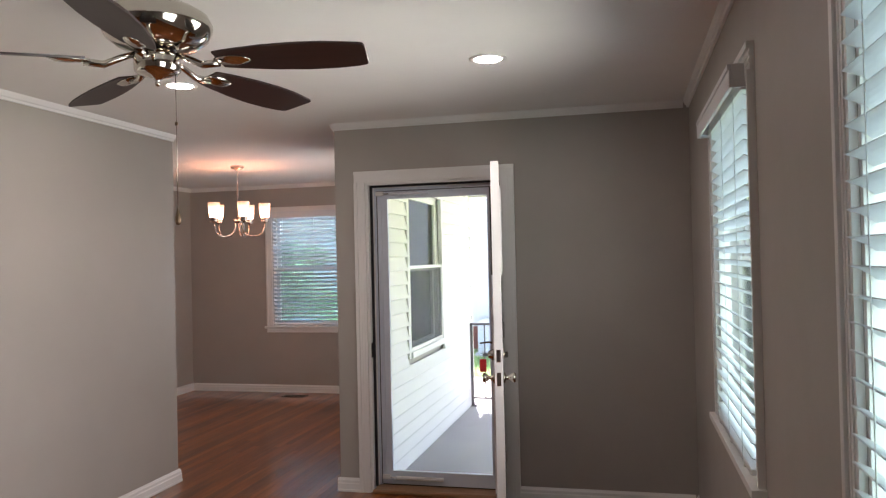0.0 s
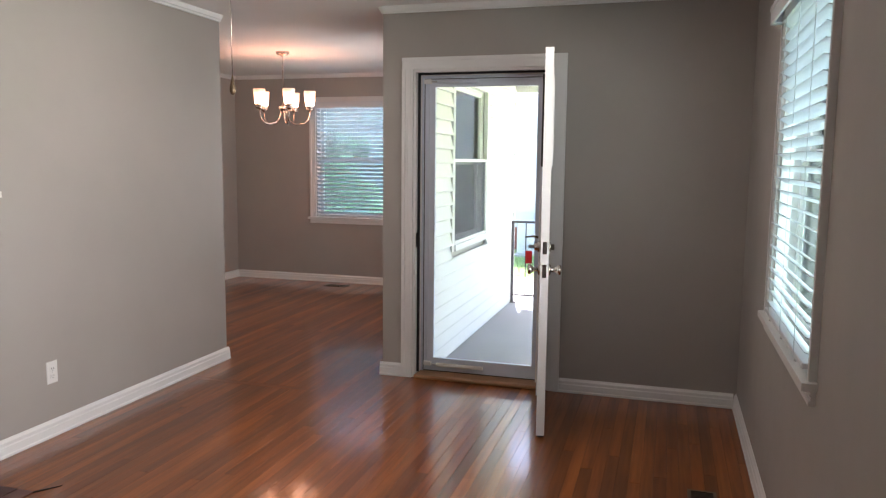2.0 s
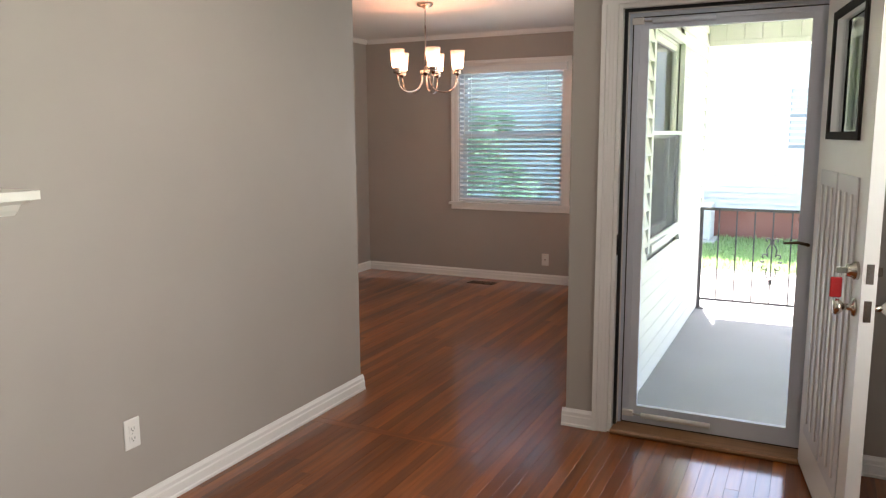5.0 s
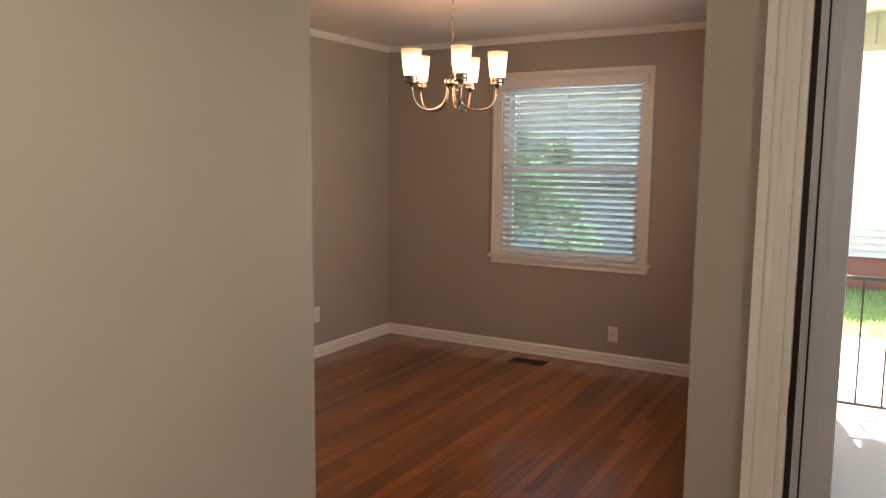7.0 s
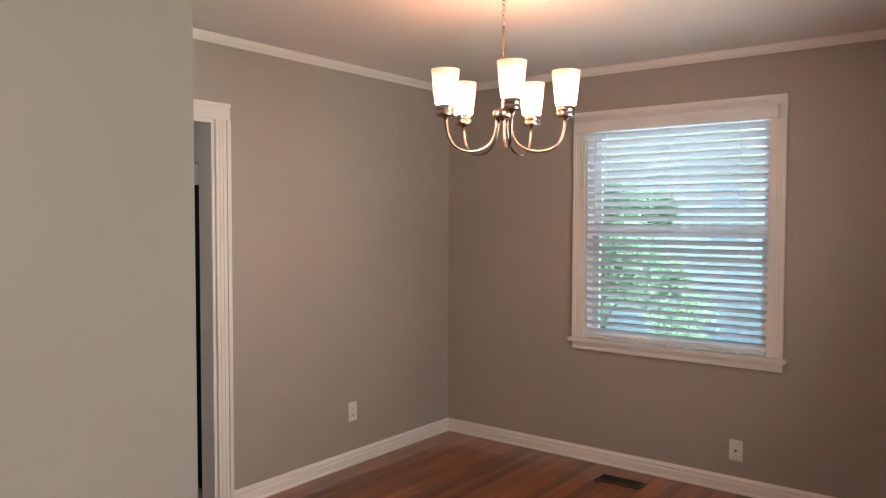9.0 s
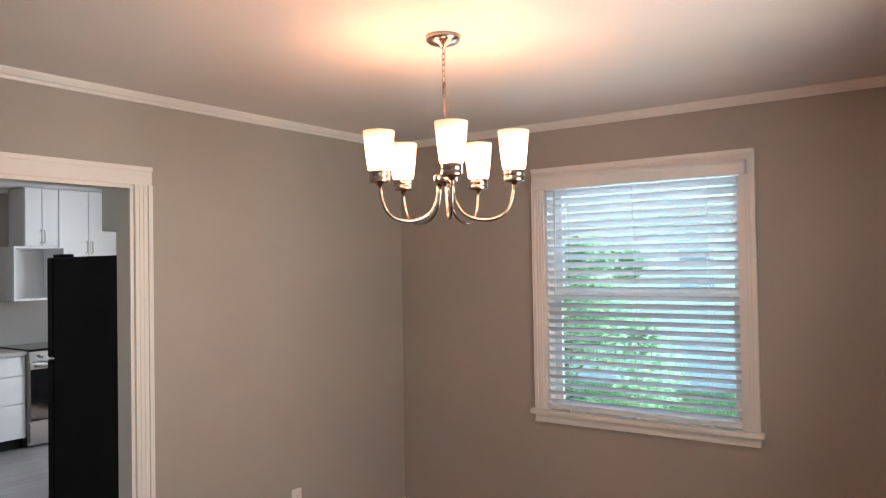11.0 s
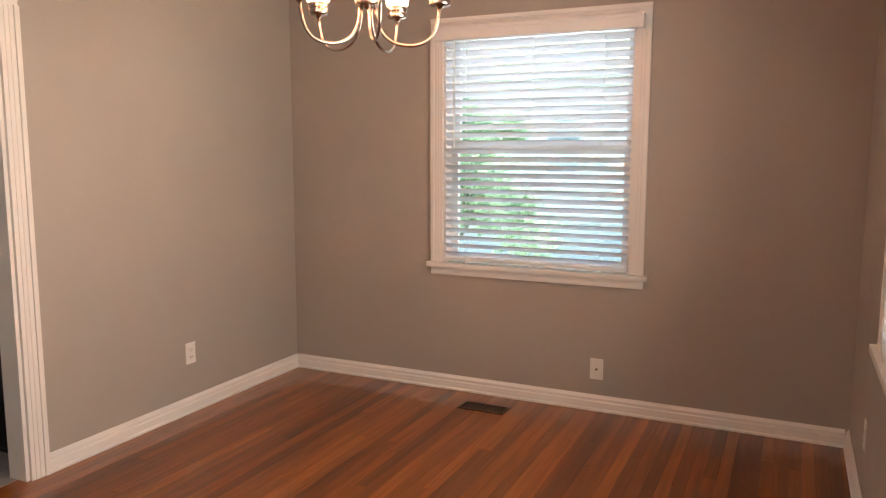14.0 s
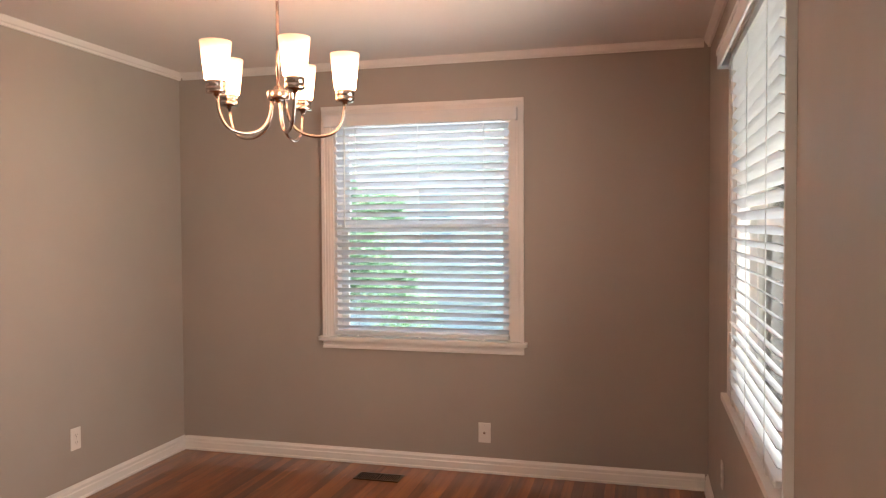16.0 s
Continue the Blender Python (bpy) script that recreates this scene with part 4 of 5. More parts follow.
part("chain_coupling", lathe([(0.0, -0.560), (0.004, -0.558), (0.005, -0.553), (0.004, -0.548), (0.0, -0.546)], 10, at=(*PC, 0)), BRONZE, fan)
part("pull_fob", lathe([(0.0, -0.862), (0.006, -0.860), (0.0095, -0.850), (0.0085, -0.838), (0.0045, -0.820), (0.002, -0.806), (0.0, -0.805)], 14, at=(*PC, 0)), BRONZE, fan, "dark teardrop pull fob")


def downlight(x, y):
    d = thing("recessed_light", pose(x, y, CEIL), "lit recessed ceiling downlight with a white trim ring", "ceiling light", "recessed lights")
    part("trim_ring", lathe([(0.062, -0.001), (0.088, -0.001), (0.088, -0.004), (0.076, -0.009), (0.064, -0.006), (0.062, -0.001)], 36), TRIM, d)
    part("lens", lathe([(0.0, -0.0045), (0.062, -0.0045), (0.062, -0.001), (0.0, -0.001)], 36), DOWNLIGHT, d, "bright lit lens")


downlight(-0.658, 3.97)
downlight(-2.282, 3.97)

# ---- porch ----
PX1, PY1 = 2.6, 9.30
structure("pavement", boxes((PORCH_X + 0.002, PX1, NORTH + T, PY1, -0.42, PORCH_Z), bevel=0.01), CONCRETE, "grey painted concrete porch floor", "porch floor")
structure("porch_skirt", boxes((PORCH_X + 0.03, PX1 - 0.03, NORTH + T, PY1 - 0.04, GROUND - 0.05, -0.42)), SOIL_BRICK, "red brick base of the porch", "porch base")
soffit = thing("porch_ceiling", pose(PORCH_X, NORTH + T, 2.50), "white ribbed porch ceiling with a boxed beam", "porch ceiling", kind="structure")
part("deck", boxes((-0.10, PX1 - PORCH_X + 0.2, 0.0, PY1 - NORTH - T + 0.35, 0.012, 0.10)), SIDING_FAR, soffit)
RIB = mesh_of("soffit_board", boxes((0.004, 0.146, 0.0, PY1 - NORTH - T - 0.30, 0.0, 0.012), bevel=0.003), SIDING_FAR)
for k in range(29):
    r = new("soffit_board", RIB)
    r.parent = soffit
    r.matrix_basis = pose(0.15 * k, 0, 0)
beam_y = 8.95 - NORTH - T
part("beam", boxes((0.0, PX1 - PORCH_X, beam_y, beam_y + 0.20, -0.235, 0.0)), SIDING_FAR, soffit)
BRB = mesh_of("beam_board", boxes((0.004, 0.146, beam_y - 0.012, beam_y, -0.205, 0.0), bevel=0.003), SIDING_FAR)
for k in range(29):
    r = new("beam_board", BRB)
    r.parent = soffit
    r.matrix_basis = pose(0.15 * k, 0, 0)
part("beam_trim", boxes((0.0, PX1 - PORCH_X, beam_y - 0.02, beam_y + 0.205, -0.250, -0.205)), SIDING_FAR, soffit)

# lapped siding on the dining room's outer wall
sid = thing("siding_east", pose(PORCH_X - 0.012, NORTH + T, PORCH_Z), "cream white lapped vinyl siding", "siding", kind="structure")
LAP = 0.112
wy0, wy1 = DINING_E_WINDOW - W_W / 2 - 0.06 - NORTH - T, DINING_E_WINDOW + W_W / 2 + 0.06 - NORTH - T
wz0, wz1 = W_Z0 - 0.05 - PORCH_Z, W_Z1 + 0.06 - PORCH_Z
END = D_NORTH + T - NORTH - T


def lap_mesh(y0, y1):
    bm = bmesh.new()
    prof = [(0.0, 0.0), (0.026, 0.0), (0.028, 0.010), (0.004, LAP), (0.0, LAP)]
    a = [bm.verts.new((u, y0, v)) for u, v in prof]
    b = [bm.verts.new((u, y1, v)) for u, v in prof]
    for i in range(5):
        bm.faces.new((a[i], a[(i + 1) % 5], b[(i + 1) % 5], b[i]))
    bm.faces.new(a[::-1]), bm.faces.new(b)
    return mesh_of("siding_board", bm, SIDING)


LAPS = {"full": lap_mesh(0.02, END), "a": lap_mesh(0.02, wy0), "b": lap_mesh(wy1, END)}
for k in range(24):
    z = LAP * k
    for key in (("a", "b") if z + LAP > wz0 and z < wz1 - 0.02 else ("full",)):
        r = new("siding_board", LAPS[key])
        r.parent = sid
        r.matrix_basis = pose(0.0, 0.0, z)
part("corner_post", boxes((-0.03, 0.024, END, END + 0.06, 0.0, 2.66)), SIDING_FAR, sid)

# iron railing at the far end of the porch
RY = 8.80
rail = thing("porch_railing", pose(PORCH_X, RY, PORCH_Z), "black wrought-iron porch railing with a scrolled panel", "railing")
RL = PX1 - PORCH_X - 0.1
part("top_rail", boxes((0.02, RL, -0.018, 0.018, 0.905, 0.930), bevel=0.003), RAIL, rail)
part("bottom_rail", boxes((0.02, RL, -0.010, 0.010, 0.080, 0.098)), RAIL, rail)
for x in (0.035, RL - 0.02):
    part("post", boxes((x - 0.014, x + 0.014, -0.014, 0.014, 0.0, 0.905)), RAIL, rail)
    part("foot_plate", boxes((x - 0.03, x + 0.05, -0.035, 0.035, 0.0, 0.008)), RAIL, rail)
BAL = mesh_of("baluster", boxes((-0.006, 0.006, -0.006, 0.006, 0.098, 0.905)), RAIL)
for k in range(1, int(RL / 0.152)):
    b = new("baluster", BAL)
    b.parent = rail
    b.matrix_basis = pose(0.035 + 0.149 * k, 0, 0)


SC, SZ = 0.035 + 0.149 * 4, 0.465
for s in (-1, 1):
    for up in (-1, 1):
        p = lambda x, z: (SC + s * x, 0.0, SZ + up * z)
        turn = 1.45 * math.pi
        top = [p(x, z) for x, z in ((0.012, 0.172),)] + [p(0.034 + 0.024 * (1 - 0.6 * k / 12) * math.cos(math.pi + turn * k / 12), 0.192 + 0.024 * (1 - 0.6 * k / 12) * math.sin(-math.pi - turn * k / 12)) for k in range(13)]
        part("top_curl", tube(top, 0.0058, 6), RAIL, rail)
        side = [p(x, z) for x, z in ((0.012, 0.160), (0.030, 0.135), (0.041, 0.105), (0.036, 0.075), (0.030, 0.055))]
        side += [p(0.058 + 0.028 * (1 - 0.6 * k / 12) * math.cos(math.pi - turn * k / 12), 0.046 + 0.028 * (1 - 0.6 * k / 12) * math.sin(math.pi - turn * k / 12)) for k in range(13)]
        part("side_scroll", tube(side, 0.0058, 6), RAIL, rail)
    part("side_collar", boxes((SC + s * 0.070 - 0.019, SC + s * 0.070 + 0.019, -0.010, 0.010, SZ - 0.008, SZ + 0.008), bevel=0.003), RAIL, rail)
for z in (SZ - 0.170, SZ + 0.170):
    part("collar", boxes((SC - 0.018, SC + 0.018, -0.011, 0.011, z - 0.011, z + 0.011), bevel=0.004), RAIL, rail)

# ---- outdoors ----
structure("ground", boxes((-400, 400, -400, 400, GROUND - 0.4, GROUND - 0.02)), LAWN, "green lawn that reaches the horizon", "ground")
structure("road", boxes((-30, 30, 9.6, 13.9, GROUND - 0.02, GROUND + 0.004), bevel=0.004), WALKWAY, "pale concrete driveway", "driveway")


def blades_mesh(n, x0, x1, y0, y1):
    rng = random.Random(5)
    verts, faces = [], []
    for k in range(n):
        x, y, a, h = rng.uniform(x0, x1), rng.uniform(y0, y1), rng.uniform(0, 6.28), rng.uniform(0.03, 0.10)
        dx, dy = 0.012 * math.cos(a), 0.012 * math.sin(a)
        lx, ly = rng.uniform(-0.03, 0.03), rng.uniform(-0.03, 0.03)
        i = len(verts)
        verts += [(x - dx, y - dy, GROUND - 0.02), (x + dx, y + dy, GROUND - 0.02), (x + lx, y + ly, GROUND - 0.02 + h)]
        faces.append((i, i + 1, i + 2))
    me = bpy.data.meshes.new("grass")
    me.from_pydata(verts, [], faces)
    me.materials.append(GRASS)
    return me


tagged(new("grass", blades_mesh(26000, -9, 4, 14.0, 18.0)), "bright green lawn grass", "grass", kind="stuff")

# neighbour's house
FAR_PANE = painted("far window pane", (0.20, 0.24, 0.28), (0.26, 0.30, 0.34), 0.12, 3, 0.0, 0.6)
FAR_SHADE = painted("far drawn shade", (0.40, 0.44, 0.48), (0.46, 0.50, 0.54), 0.6, 6, 0.1)
HY = 18.0
house = thing("neighbour_house", pose(-3.0, HY, GROUND), "white sided single-storey house on a brick foundation", "house")
part("foundation", boxes((-1.4, 9, 0.02, 7, -0.05, 0.56)), SOIL_BRICK, house, "red brick foundation")
part("wall", boxes((-9, 9, 0.0, 7, 0.56, 5.35), (-9, -1.4, 0.0, 7, -0.05, 0.56)), SIDING_FAR, house, "white lapped siding")
lb = bmesh.new()
for k in range(40):
    z = 0.56 + 0.119 * k
    vs = [lb.verts.new(c) for c in ((-9, -0.001, z + 0.119), (9, -0.001, z + 0.119), (9, -0.034, z), (-9, -0.034, z), (9, -0.001, z), (-9, -0.001, z))]
    lb.faces.new(vs[:4]), lb.faces.new((vs[3], vs[2], vs[4], vs[5]))
tagged(part("siding_laps", lb, SIDING_FAR, house), kind="stuff")
rb = bmesh.new()
rv = [rb.verts.new(c) for c in ((-9.4, -0.5, 5.3), (9.4, -0.5, 5.3), (9.4, 7.5, 5.3), (-9.4, 7.5, 5.3), (-9.4, 3.5, 7.3), (9.4, 3.5, 7.3))]
for f in ((0, 1, 5, 4), (1, 2, 5), (2, 3, 4, 5), (3, 0, 4), (0, 3, 2, 1)):
    rb.faces.new([rv[i] for i in f])
part("roof", rb, ROOFING, house)
for cx, hw2, z0, z1 in ((2.115, 0.505, 1.715, 3.02), (-3.10, 0.36, 1.64, 2.80)):
    xi, zm = hw2 - 0.06, (z0 + z1) / 2
    hw = part("window", boxes((cx - hw2, cx - xi, -0.045, 0.0, z0, z1), (cx + xi, cx + hw2, -0.045, 0.0, z0, z1), (cx - xi, cx + xi, -0.045, 0.0, z1 - 0.07, z1), (cx - xi, cx + xi, -0.06, 0.0, z0, z0 + 0.07), (cx - xi, cx + xi, -0.035, 0.0, zm - 0.03, zm + 0.03)), TRIM, house, "white framed sash window")
    part("pane", boxes((cx - xi, cx + xi, -0.022, -0.019, zm + 0.03, z1 - 0.07)), FAR_PANE, hw)
    part("pane", boxes((cx - xi, cx + xi, -0.020, -0.0185, z0 + 0.07, zm - 0.03)), FAR_PANE, hw)
    part("shade", boxes((cx - xi + 0.02, cx + xi - 0.02, -0.0265, -0.0225, zm + 0.11, z1 - 0.08)), FAR_SHADE, hw, "pale drawn shade")
    part("shade", boxes((cx - xi + 0.02, cx + xi - 0.02, -0.0245, -0.0205, z0 + 0.15, zm - 0.04)), FAR_SHADE, hw, "pale drawn shade")
for cx in (2.14,):
    vt = part("vent", boxes((cx - 0.22, cx + 0.22, 0.0, 0.018, 0.37, 0.47)), SOIL_BRICK, house, "brick-coloured foundation vent")
    for k in range(6):
        part("slot", boxes((cx - 0.20 + 0.07 * k, cx - 0.155 + 0.07 * k, -0.003, -0.0005, 0.385, 0.455)), DARK, vt)

ac = thing("air_conditioner", pose(-2.95, 17.3, GROUND - 0.02), "grey outdoor air conditioner by the neighbouring wall", "air conditioner")
part("cabinet", boxes((-0.36, 0.36, -0.36, 0.36, 0.05, 0.78), bevel=0.03), SIDING_FAR, ac)
part("base_pad", boxes((-0.45, 0.45, -0.45, 0.45, 0.0, 0.05)), WALKWAY, ac)
for k in range(9):
    part("louver", boxes((-0.33, 0.33, -0.375, -0.362, 0.12 + 0.07 * k, 0.15 + 0.07 * k)), ALU, ac)

# awning with a scalloped edge over the dining room's back window
aw = thing("window_awning", pose(BACK_WINDOW, D_NORTH + T, 2.355), "white metal window awning with a scalloped edge", "awning")
ab = bmesh.new()
av = [ab.verts.new(c) for c in ((-0.85, 0.0, 0.0), (0.85, 0.0, 0.0), (0.85, 0.62, -0.42), (-0.85, 0.62, -0.42), (-0.85, 0.0, 0.012), (0.85, 0.0, 0.012), (0.85, 0.625, -0.408), (-0.85, 0.625, -0.408))]
for f in ((0, 1, 2, 3), (4, 7, 6, 5), (0, 3, 7, 4), (1, 5, 6, 2), (0, 4, 5, 1), (2, 6, 7, 3)):
    ab.faces.new([av[i] for i in f])
part("canopy", ab, SIDING_FAR, aw)
SCAL = bmesh.new()
prev = None
for j in range(14 * 8 + 1):
    x = -0.85 + 1.70 * j / (14 * 8)
    zz = -0.50 - 0.035 * abs(math.sin(math.pi * j / 8))
    cur = [SCAL.verts.new((x, y, z)) for y, z in ((0.622, -0.41), (0.622, zz), (0.627, zz), (0.627, -0.41))]
    if prev:
        for i in range(4):
            SCAL.faces.new((prev[i], prev[(i + 1) % 4], cur[(i + 1) % 4], cur[i]))
    prev = cur
part("scalloped_edge", SCAL, SIDING_FAR, aw)
for x in (-0.82, 0.82):
    part("brace", tube([(x, 0.003, -0.60), (x, 0.60, -0.44)], 0.008, 8), ALU, aw)


def shrub(name, x, y, rx, ry, z0, z1, leaves, seed, label, category, stem=0.05, size=0.07):
    """Trunk and limbs with a crown of many small leaves in uneven clumps."""
    rng = random.Random(seed)
    t = thing(name, pose(x, y, GROUND - 0.03), label, category)
    bm = tube([(0, 0, 0), (0.05, 0.02, z0 * 0.5), (0.02, -0.03, z0), (0, 0, (z0 + z1) / 2)], [stem, stem * 0.8, stem * 0.65, stem * 0.3], 8)
    clumps = []
    for k in range(46):
        a, u = rng.uniform(0, 6.28), rng.random() ** 0.5
        v = rng.random()
        fat = math.sin(math.pi * (0.16 + 0.74 * v)) ** 0.4
        c = (rx * u * fat * math.cos(a), ry * u * fat * math.sin(a), z0 * 0.6 + (z1 - z0 * 0.6) * v)
        clumps.append((c, rng.uniform(0.16, 0.34) * (rx + ry) / 2))
        if k % 2 == 0:
            tube([(0, 0, z0 * 0.8 + 0.1 * v), (c[0] * 0.5, c[1] * 0.5, (z0 + c[2]) / 2 + 0.05), c], [stem * 0.4, stem * 0.25, stem * 0.08], 5, bm)
    part("trunk", bm, BARK, t, "grey-brown branching trunk")
    verts, faces = [], []
    for k in range(leaves):
        c, r = clumps[rng.randrange(len(clumps))]
        d = Vector((rng.gauss(0, 1), rng.gauss(0, 1), rng.gauss(0, 1))).normalized() * r * rng.random() ** 0.4
        p = Vector(c) + d
        n = Vector((rng.gauss(0, 1), rng.gauss(0, 1), rng.gauss(0.6, 1))).normalized()
        u = n.orthogonal().normalized() * size * rng.uniform(0.5, 1.1)
        w = n.cross(u).normalized() * size * 0.35
        i = len(verts)
        verts += [tuple(p - u), tuple(p + w), tuple(p + u), tuple(p - w)]
        faces.append((i, i + 1, i + 2, i + 3))
    me = bpy.data.meshes.new("crown")
    me.from_pydata(verts, [], faces)
    me.materials.append(LEAF)
    cr = new("crown", me)
    cr.parent = t
    tagged(cr, "dense small green leaves")
    return t


shrub("shrub", -5.75, 11.4, 1.30, 0.9, 0.4, 3.5, 48000, 3, "tall leafy green shrub beside the driveway", "shrub", 0.06, 0.038)
shrub("shrub", -7.2, 11.8, 1.2, 0.9, 0.5, 3.6, 28000, 4, "tall leafy green shrub beside the driveway", "shrub", 0.06, 0.040)
shrub("tree", 6.5, 2.2, 2.2, 2.2, 2.0, 6.0, 12000, 7, "broad green leafy garden tree", "tree", 0.14, 0.12)
shrub("tree", -9.5, 30.0, 3.5, 3.0, 3.0, 10.0, 9000, 8, "tall green leafy tree behind the house", "tree", 0.2, 0.22)

# ---- kitchen ----
def kitchen_unit(name, m, w, h, depth, rows, label, category, mat=None, group="kitchen units"):
    """A cabinet; local x along the run, y back from the front, z up; rows are fronts as shares of the face."""
    mat = mat or CABINET
    u = thing(name, m, label, category, group)
    part("body", boxes((0, w, 0.02, depth - 0.002, 0, h)), mat, u)
    for a, b, c, d, hx, up in rows:
        f = part("front", boxes((a * w + 0.003, b * w - 0.003, 0.0, 0.019, c * h + 0.003, d * h - 0.003), bevel=0.002), mat, u)
        if up:
            zc = c * h + 0.10
            xx = (a + (b - a) * hx) * w
            part("handle", tube([(xx, 0.0, zc - 0.06), (xx, -0.028, zc - 0.055), (xx, -0.028, zc + 0.055), (xx, 0.0, zc + 0.06)], 0.006, 8), STEEL, f, "steel bar handle")
        else:
            zc = (c + (d - c) * 0.62) * h
            xm = (a + b) / 2 * w
            part("handle", tube([(xm - 0.07, 0.0, zc), (xm - 0.065, -0.028, zc), (xm + 0.065, -0.028, zc), (xm + 0.07, 0.0, zc)], 0.006, 8), STEEL, f, "steel bar handle")
    return u


KF = K_WEST + 0.62                  # front of the base units
SY = 8.265                          # cooker starts here
DRAWERS = [(0, 1, 0.0, 0.42, 0, False), (0, 1, 0.42, 0.76, 0, False), (0, 1, 0.76, 1.0, 0, False)]
PAIR = [(0, 0.5, 0, 1, 0.90, True), (0.5, 1, 0, 1, 0.10, True)]
for k in range(2):
    kitchen_unit("drawer_cabinet", pose(KF, SY - 0.62 * (k + 1), 0.10, 0, 0, 90), 0.615, 0.77, 0.61, DRAWERS, "white three-drawer kitchen base cabinet", "cabinet")
tagged(part("cabinet_plinth", boxes((K_WEST + 0.002, KF - 0.06, SY - 1.24, SY - 0.005, 0.002, 0.099)), DARK), "dark recessed plinth under the drawers", "plinth")
tagged(part("worktop", boxes((K_WEST + 0.002, KF + 0.025, SY - 1.25, SY - 0.003, 0.871, 0.910), bevel=0.004), COUNTER), "grey speckled stone kitchen worktop", "worktop")
stv = thing("range_cooker", pose(KF + 0.05, SY, 0.0, 0, 0, 90), "stainless steel range with a black glass oven door", "oven")
part("body", boxes((0, 0.755, 0.03, 0.66, 0.02, 0.905)), STEEL, stv)
part("cooktop", boxes((0, 0.755, 0.0, 0.66, 0.905, 0.925), bevel=0.004), BLACKGLASS, stv, "black glass cooktop")
od = part("oven_door", boxes((0.01, 0.745, 0.0, 0.029, 0.24, 0.80), bevel=0.004), STEEL, stv)
part("oven_window", boxes((0.016, 0.739, -0.003, -0.0005, 0.25, 0.735)), BLACKGLASS, od)
part("oven_handle", tube([(0.06, 0.0, 0.765), (0.06, -0.045, 0.765), (0.695, -0.045, 0.765), (0.695, 0.0, 0.765)], 0.011, 10), STEEL, od)
part("control_panel", boxes((0.0, 0.755, -0.01, 0.029, 0.81, 0.904), bevel=0.004), STEEL, stv)
part("storage_drawer", boxes((0.01, 0.745, 0.0, 0.029, 0.05, 0.23), bevel=0.004), STEEL, stv)
for k in range(5):
    part("knob", lathe([(0.0, 0.0), (0.020, 0.0), (0.018, 0.022), (0.0, 0.024)], 14), STEEL, stv, "", pose(0.10 + 0.14 * k, -0.010, 0.857, 90))
for x in (0.03, 0.70):
    part("foot", boxes((x, x + 0.03, 0.06, 0.58, 0.001, 0.02)), DARK, stv)
kitchen_unit("drawer_cabinet", pose(KF, SY + 0.76, 0.10, 0, 0, 90), 0.60, 0.77, 0.61, DRAWERS, "white three-drawer kitchen base cabinet", "cabinet")

# open microwave shelf over the cooker, wall cabinets above it
mw = thing("microwave_shelf", pose(K_WEST + 0.42, SY - 0.015, 1.375, 0, 0, 90), "white open microwave shelf below the wall cabinet", "shelf")
part("shelf_box", boxes((0, 0.018, 0, 0.418, 0, 0.528), (0.482, 0.500, 0, 0.418, 0, 0.528), (0.018, 0.482, 0, 0.418, 0, 0.018), (0.018, 0.482, 0, 0.418, 0.51, 0.528), (0.018, 0.482, 0.40, 0.418, 0.018, 0.51)), CABINET, mw)
for y0, y1, zb in ((8.392, 8.722, 1.906), (8.726, 9.350, 1.80), (9.354, 9.795, 1.80)):
    kitchen_unit("wall_cabinet", pose(K_WEST + 0.34, y0, zb, 0, 0, 90), y1 - y0, CEIL - 0.004 - zb, 0.338, PAIR, "white two-door kitchen wall cabinet with bar handles", "cabinet")
kitchen_unit("wall_cabinet", pose(-5.82, 7.86, 1.862, 0, 0, -90), 0.90, CEIL - 1.866, 0.416, PAIR, "pale wall cabinet above the refrigerator", "cabinet")

# fridge beside the doorway, its flank towards the dining room
FW, FH = 0.74, 1.735
fr = thing("refrigerator", pose(-6.37, 6.95 + FW, 0.0, 0, 0, -90), "black top-freezer refrigerator standing beside the doorway", "refrigerator")
part("body", boxes((0, FW, 0.075, 0.775, 0.03, FH), bevel=0.006), FRIDGE, fr)
part("freezer_door", boxes((0, FW, 0.0, 0.070, 1.175, FH), bevel=0.008), FRIDGE, fr)
part("fridge_door", boxes((0, FW, 0.0, 0.070, 0.07, 1.163), bevel=0.008), FRIDGE, fr)
for z0, z1 in ((1.20, 1.48), (0.75, 1.14)):
    part("handle", tube([(0.05, 0.0, z0), (0.05, -0.04, z0 + 0.02), (0.05, -0.04, z1 - 0.02), (0.05, 0.0, z1)], 0.010, 8), FRIDGE, fr)
part("hinge_cap", boxes((0.64, 0.71, 0.01, 0.11, FH, FH + 0.018), bevel=0.004), FRIDGE, fr)
part("base_grille", boxes((0.02, FW - 0.02, 0.08, 0.76, 0.001, 0.03)), DARK, fr)


# ---- floor boards ----
floor = thing("floor", pose(0, 0, 0), "varnished red-brown hardwood strip floor", "floor", kind="structure")
PLANK_W = 0.0572
plank_meshes = {}


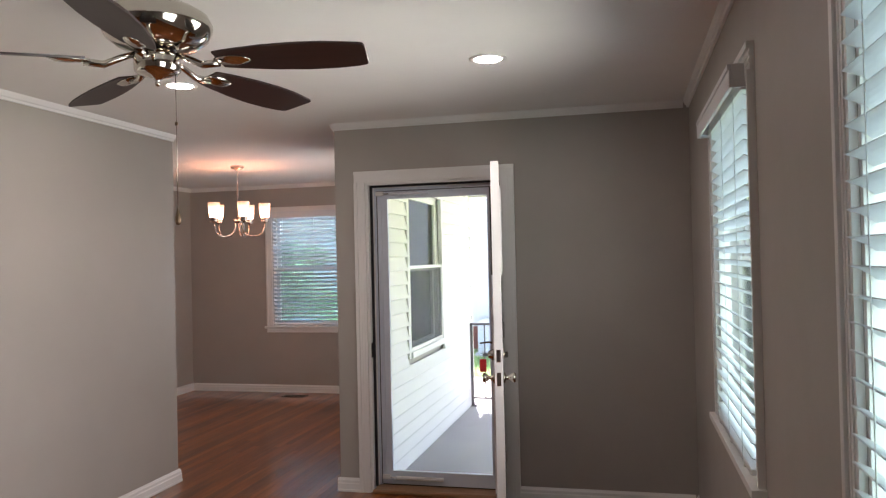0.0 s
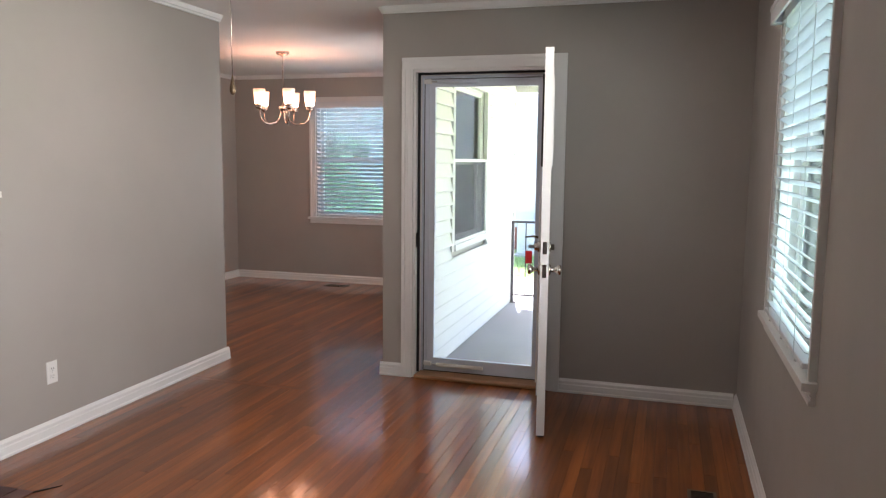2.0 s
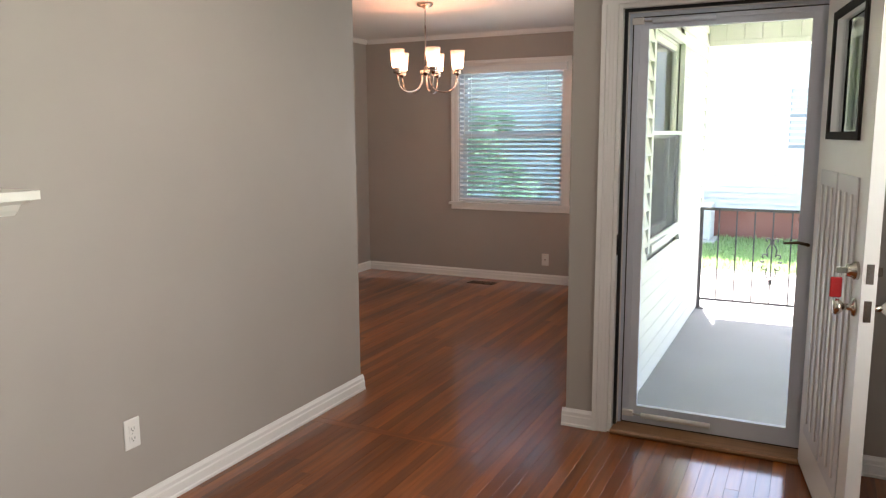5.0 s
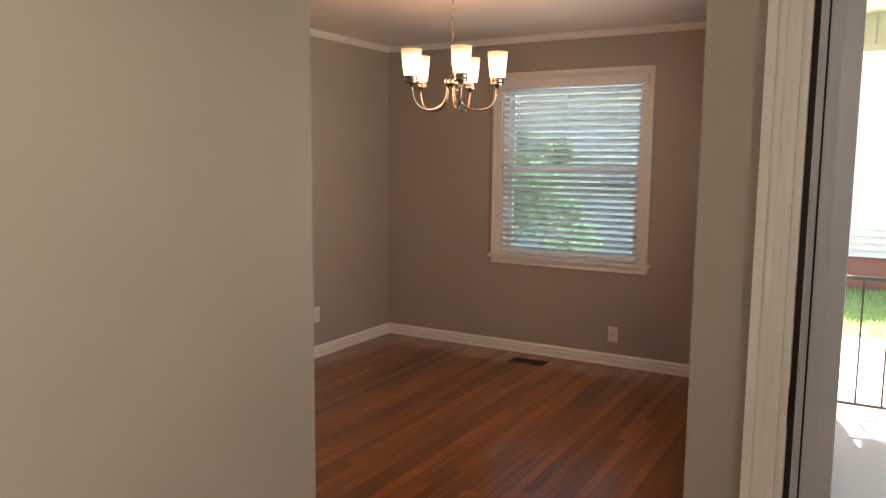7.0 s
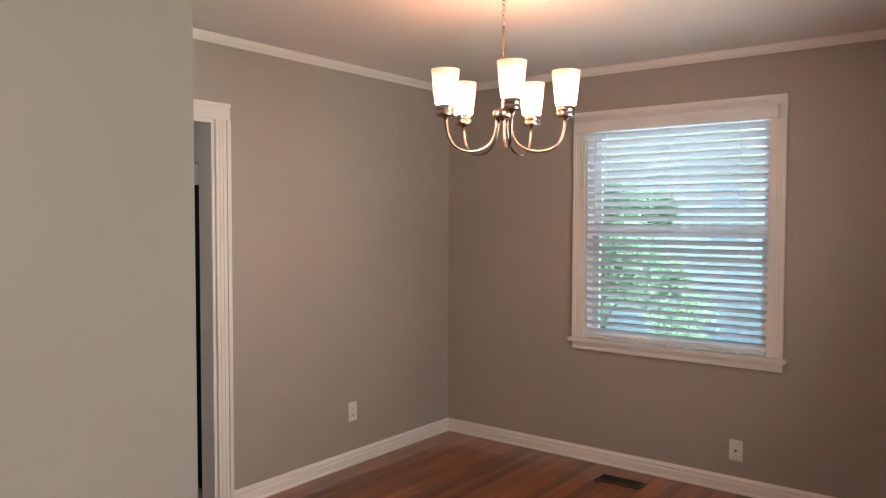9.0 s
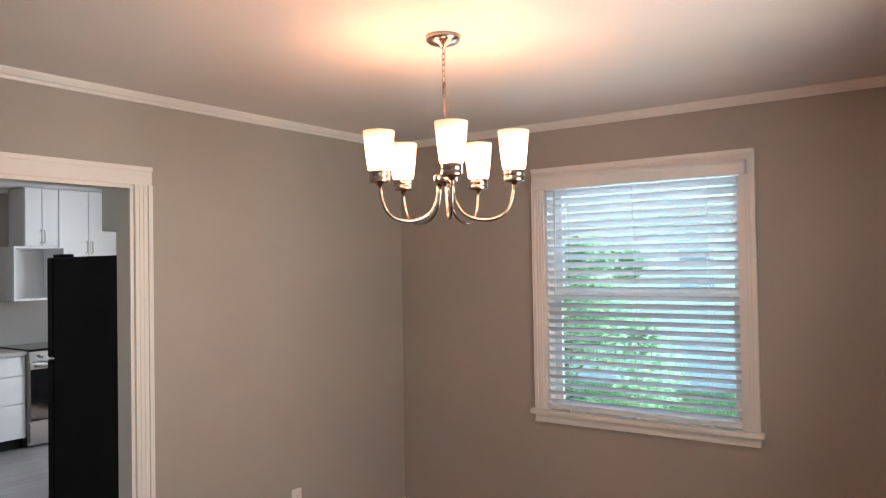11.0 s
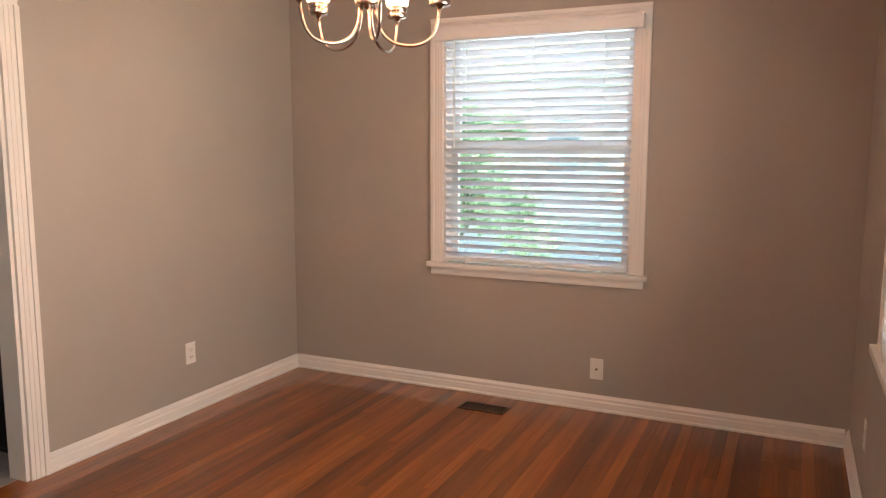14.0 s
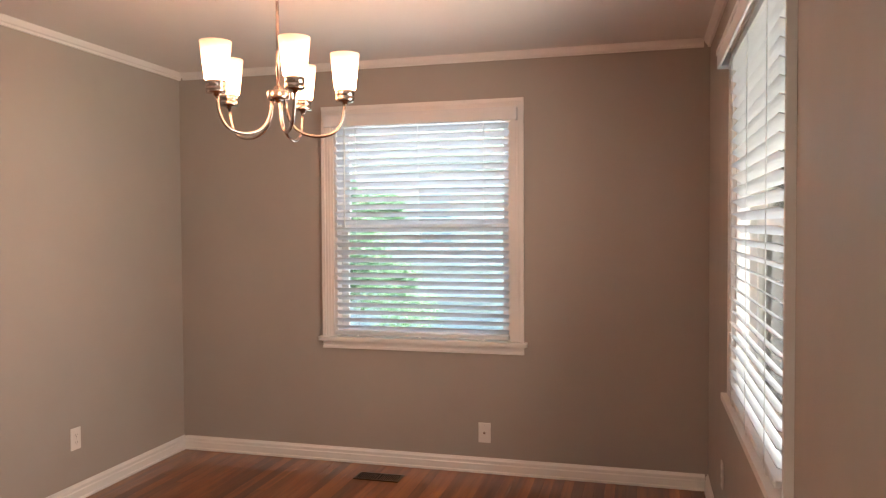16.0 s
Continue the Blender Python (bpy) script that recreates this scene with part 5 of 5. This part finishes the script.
def plank(length, width, mat, key):
    k = (round(length, 2), round(width, 4), key)
    if k not in plank_meshes:
        w, d = width / 2 - 0.00025, 0.0007
        le = k[0] / 2 - 0.0001
        bm = bmesh.new()
        lo = [bm.verts.new((x * w, y * le, -0.011)) for x, y in ((-1, -1), (1, -1), (1, 1), (-1, 1))]
        md = [bm.verts.new((x * w, y * le, -d)) for x, y in ((-1, -1), (1, -1), (1, 1), (-1, 1))]
        up = [bm.verts.new((x * (w - d), y * (le - d), 0.0)) for x, y in ((-1, -1), (1, -1), (1, 1), (-1, 1))]
        for a, b in ((lo, md), (md, up)):
            for i in range(4):
                bm.faces.new((a[i], a[(i + 1) % 4], b[(i + 1) % 4], b[i]))
        bm.faces.new(up)
        plank_meshes[k] = mesh_of("plank", bm, mat)
    return plank_meshes[k]


def board_run(a, b, lengths, rng):
    """One row of boards end to end, with staggered joints: middles and lengths."""
    y, first = a, True
    while y < b - 0.005:
        le = round(rng.uniform(*lengths) * (rng.uniform(0.3, 1.0) if first else 1.0), 1)
        if y + le > b - 0.35:
            le = round(b - y, 2)
        yield y + le / 2, le
        y += le
        first = False


def put_board(parent, x, y, le, w, tip, mat, key):
    ob = new("plank", plank(le, w, mat, key))
    ob.parent = parent
    ob.matrix_basis = pose(x, y, 0.0, 0, tip, 0)


rng = random.Random(11)
SEAM, SEAM_X = 4.78, -2.25
FLOOR_X0 = D_WEST - 0.056
columns = round((EAST - FLOOR_X0) / PLANK_W)
NEAR_Y = (3.3, 7.9)
rest = []
step = (EAST - FLOOR_X0) / columns
for i in range(columns):
    xa = FLOOR_X0 + i * step
    xb = xa + step
    if xb < WEST:
        spans = [(D_SOUTH, D_NORTH)]
    elif xb < SEAM_X:
        spans = [(SOUTH, SEAM), (SEAM + 0.055, D_NORTH)]
        if xa < HX1 - 0.03:
            spans = [(SOUTH, HY0 - 0.04), (HY1, SEAM), (SEAM + 0.055, D_NORTH)]
    elif xa < D_EAST:
        spans = [(SOUTH, D_NORTH)]
    else:
        spans = [(SOUTH, NORTH)]
    for ya, yb in spans:
        for yc, le in board_run(ya, yb, (1.0, 3.2), rng):
            tip = rng.uniform(-0.10, 0.10)
            if yc > NEAR_Y[0] and yc < NEAR_Y[1]:
                put_board(floor, (xa + xb) / 2, yc, le, step, tip, OAK, "oak")
            else:
                rest.append(((xa + xb) / 2, yc, le, math.tan(radians(tip))))
# the boards further off, joined
verts, faces = [], []
for x, y, le, slope in rest:
    w, h = step / 2 - 0.0004, le / 2 - 0.0005
    i = len(verts)
    for z in (-0.011, 0.0):
        verts += [(x + a * w, y + c * h, z - a * w * slope * (z == 0.0)) for a, c in ((-1, -1), (1, -1), (1, 1), (-1, 1))]
    faces += [(i + 4, i + 5, i + 6, i + 7)] + [(i + k, i + (k + 1) % 4, i + 4 + (k + 1) % 4, i + 4 + k) for k in range(4)]
rest_me = bpy.data.meshes.new("planks")
rest_me.from_pydata(verts, [], faces)
rest_me.materials.append(OAK_REST)
rest_ob = new("planks", rest_me)
rest_ob.parent = floor
tagged(rest_ob, "more of the same floor boards", kind="stuff")
cross = new("plank", plank(0.96, 0.055, OAK, "oak"))
cross.parent = floor
cross.matrix_basis = pose((WEST + SEAM_X) / 2, SEAM + 0.0275, 0, 0, 0, 90)
kfloor = thing("floor_kitchen", pose(0, 0, 0), "grey wood-look vinyl plank floor", "floor", kind="structure")
kcols = round((D_WEST - 0.056 - K_WEST) / 0.18)
kstep = (D_WEST - 0.056 - K_WEST) / kcols
for i in range(kcols):
    for yc, le in board_run(D_SOUTH - 0.14, K_NORTH, (1.6, 2.4), rng):
        put_board(kfloor, K_WEST + (i + 0.5) * kstep, yc, le, kstep, rng.uniform(-0.1, 0.1), VINYL, "vinyl")
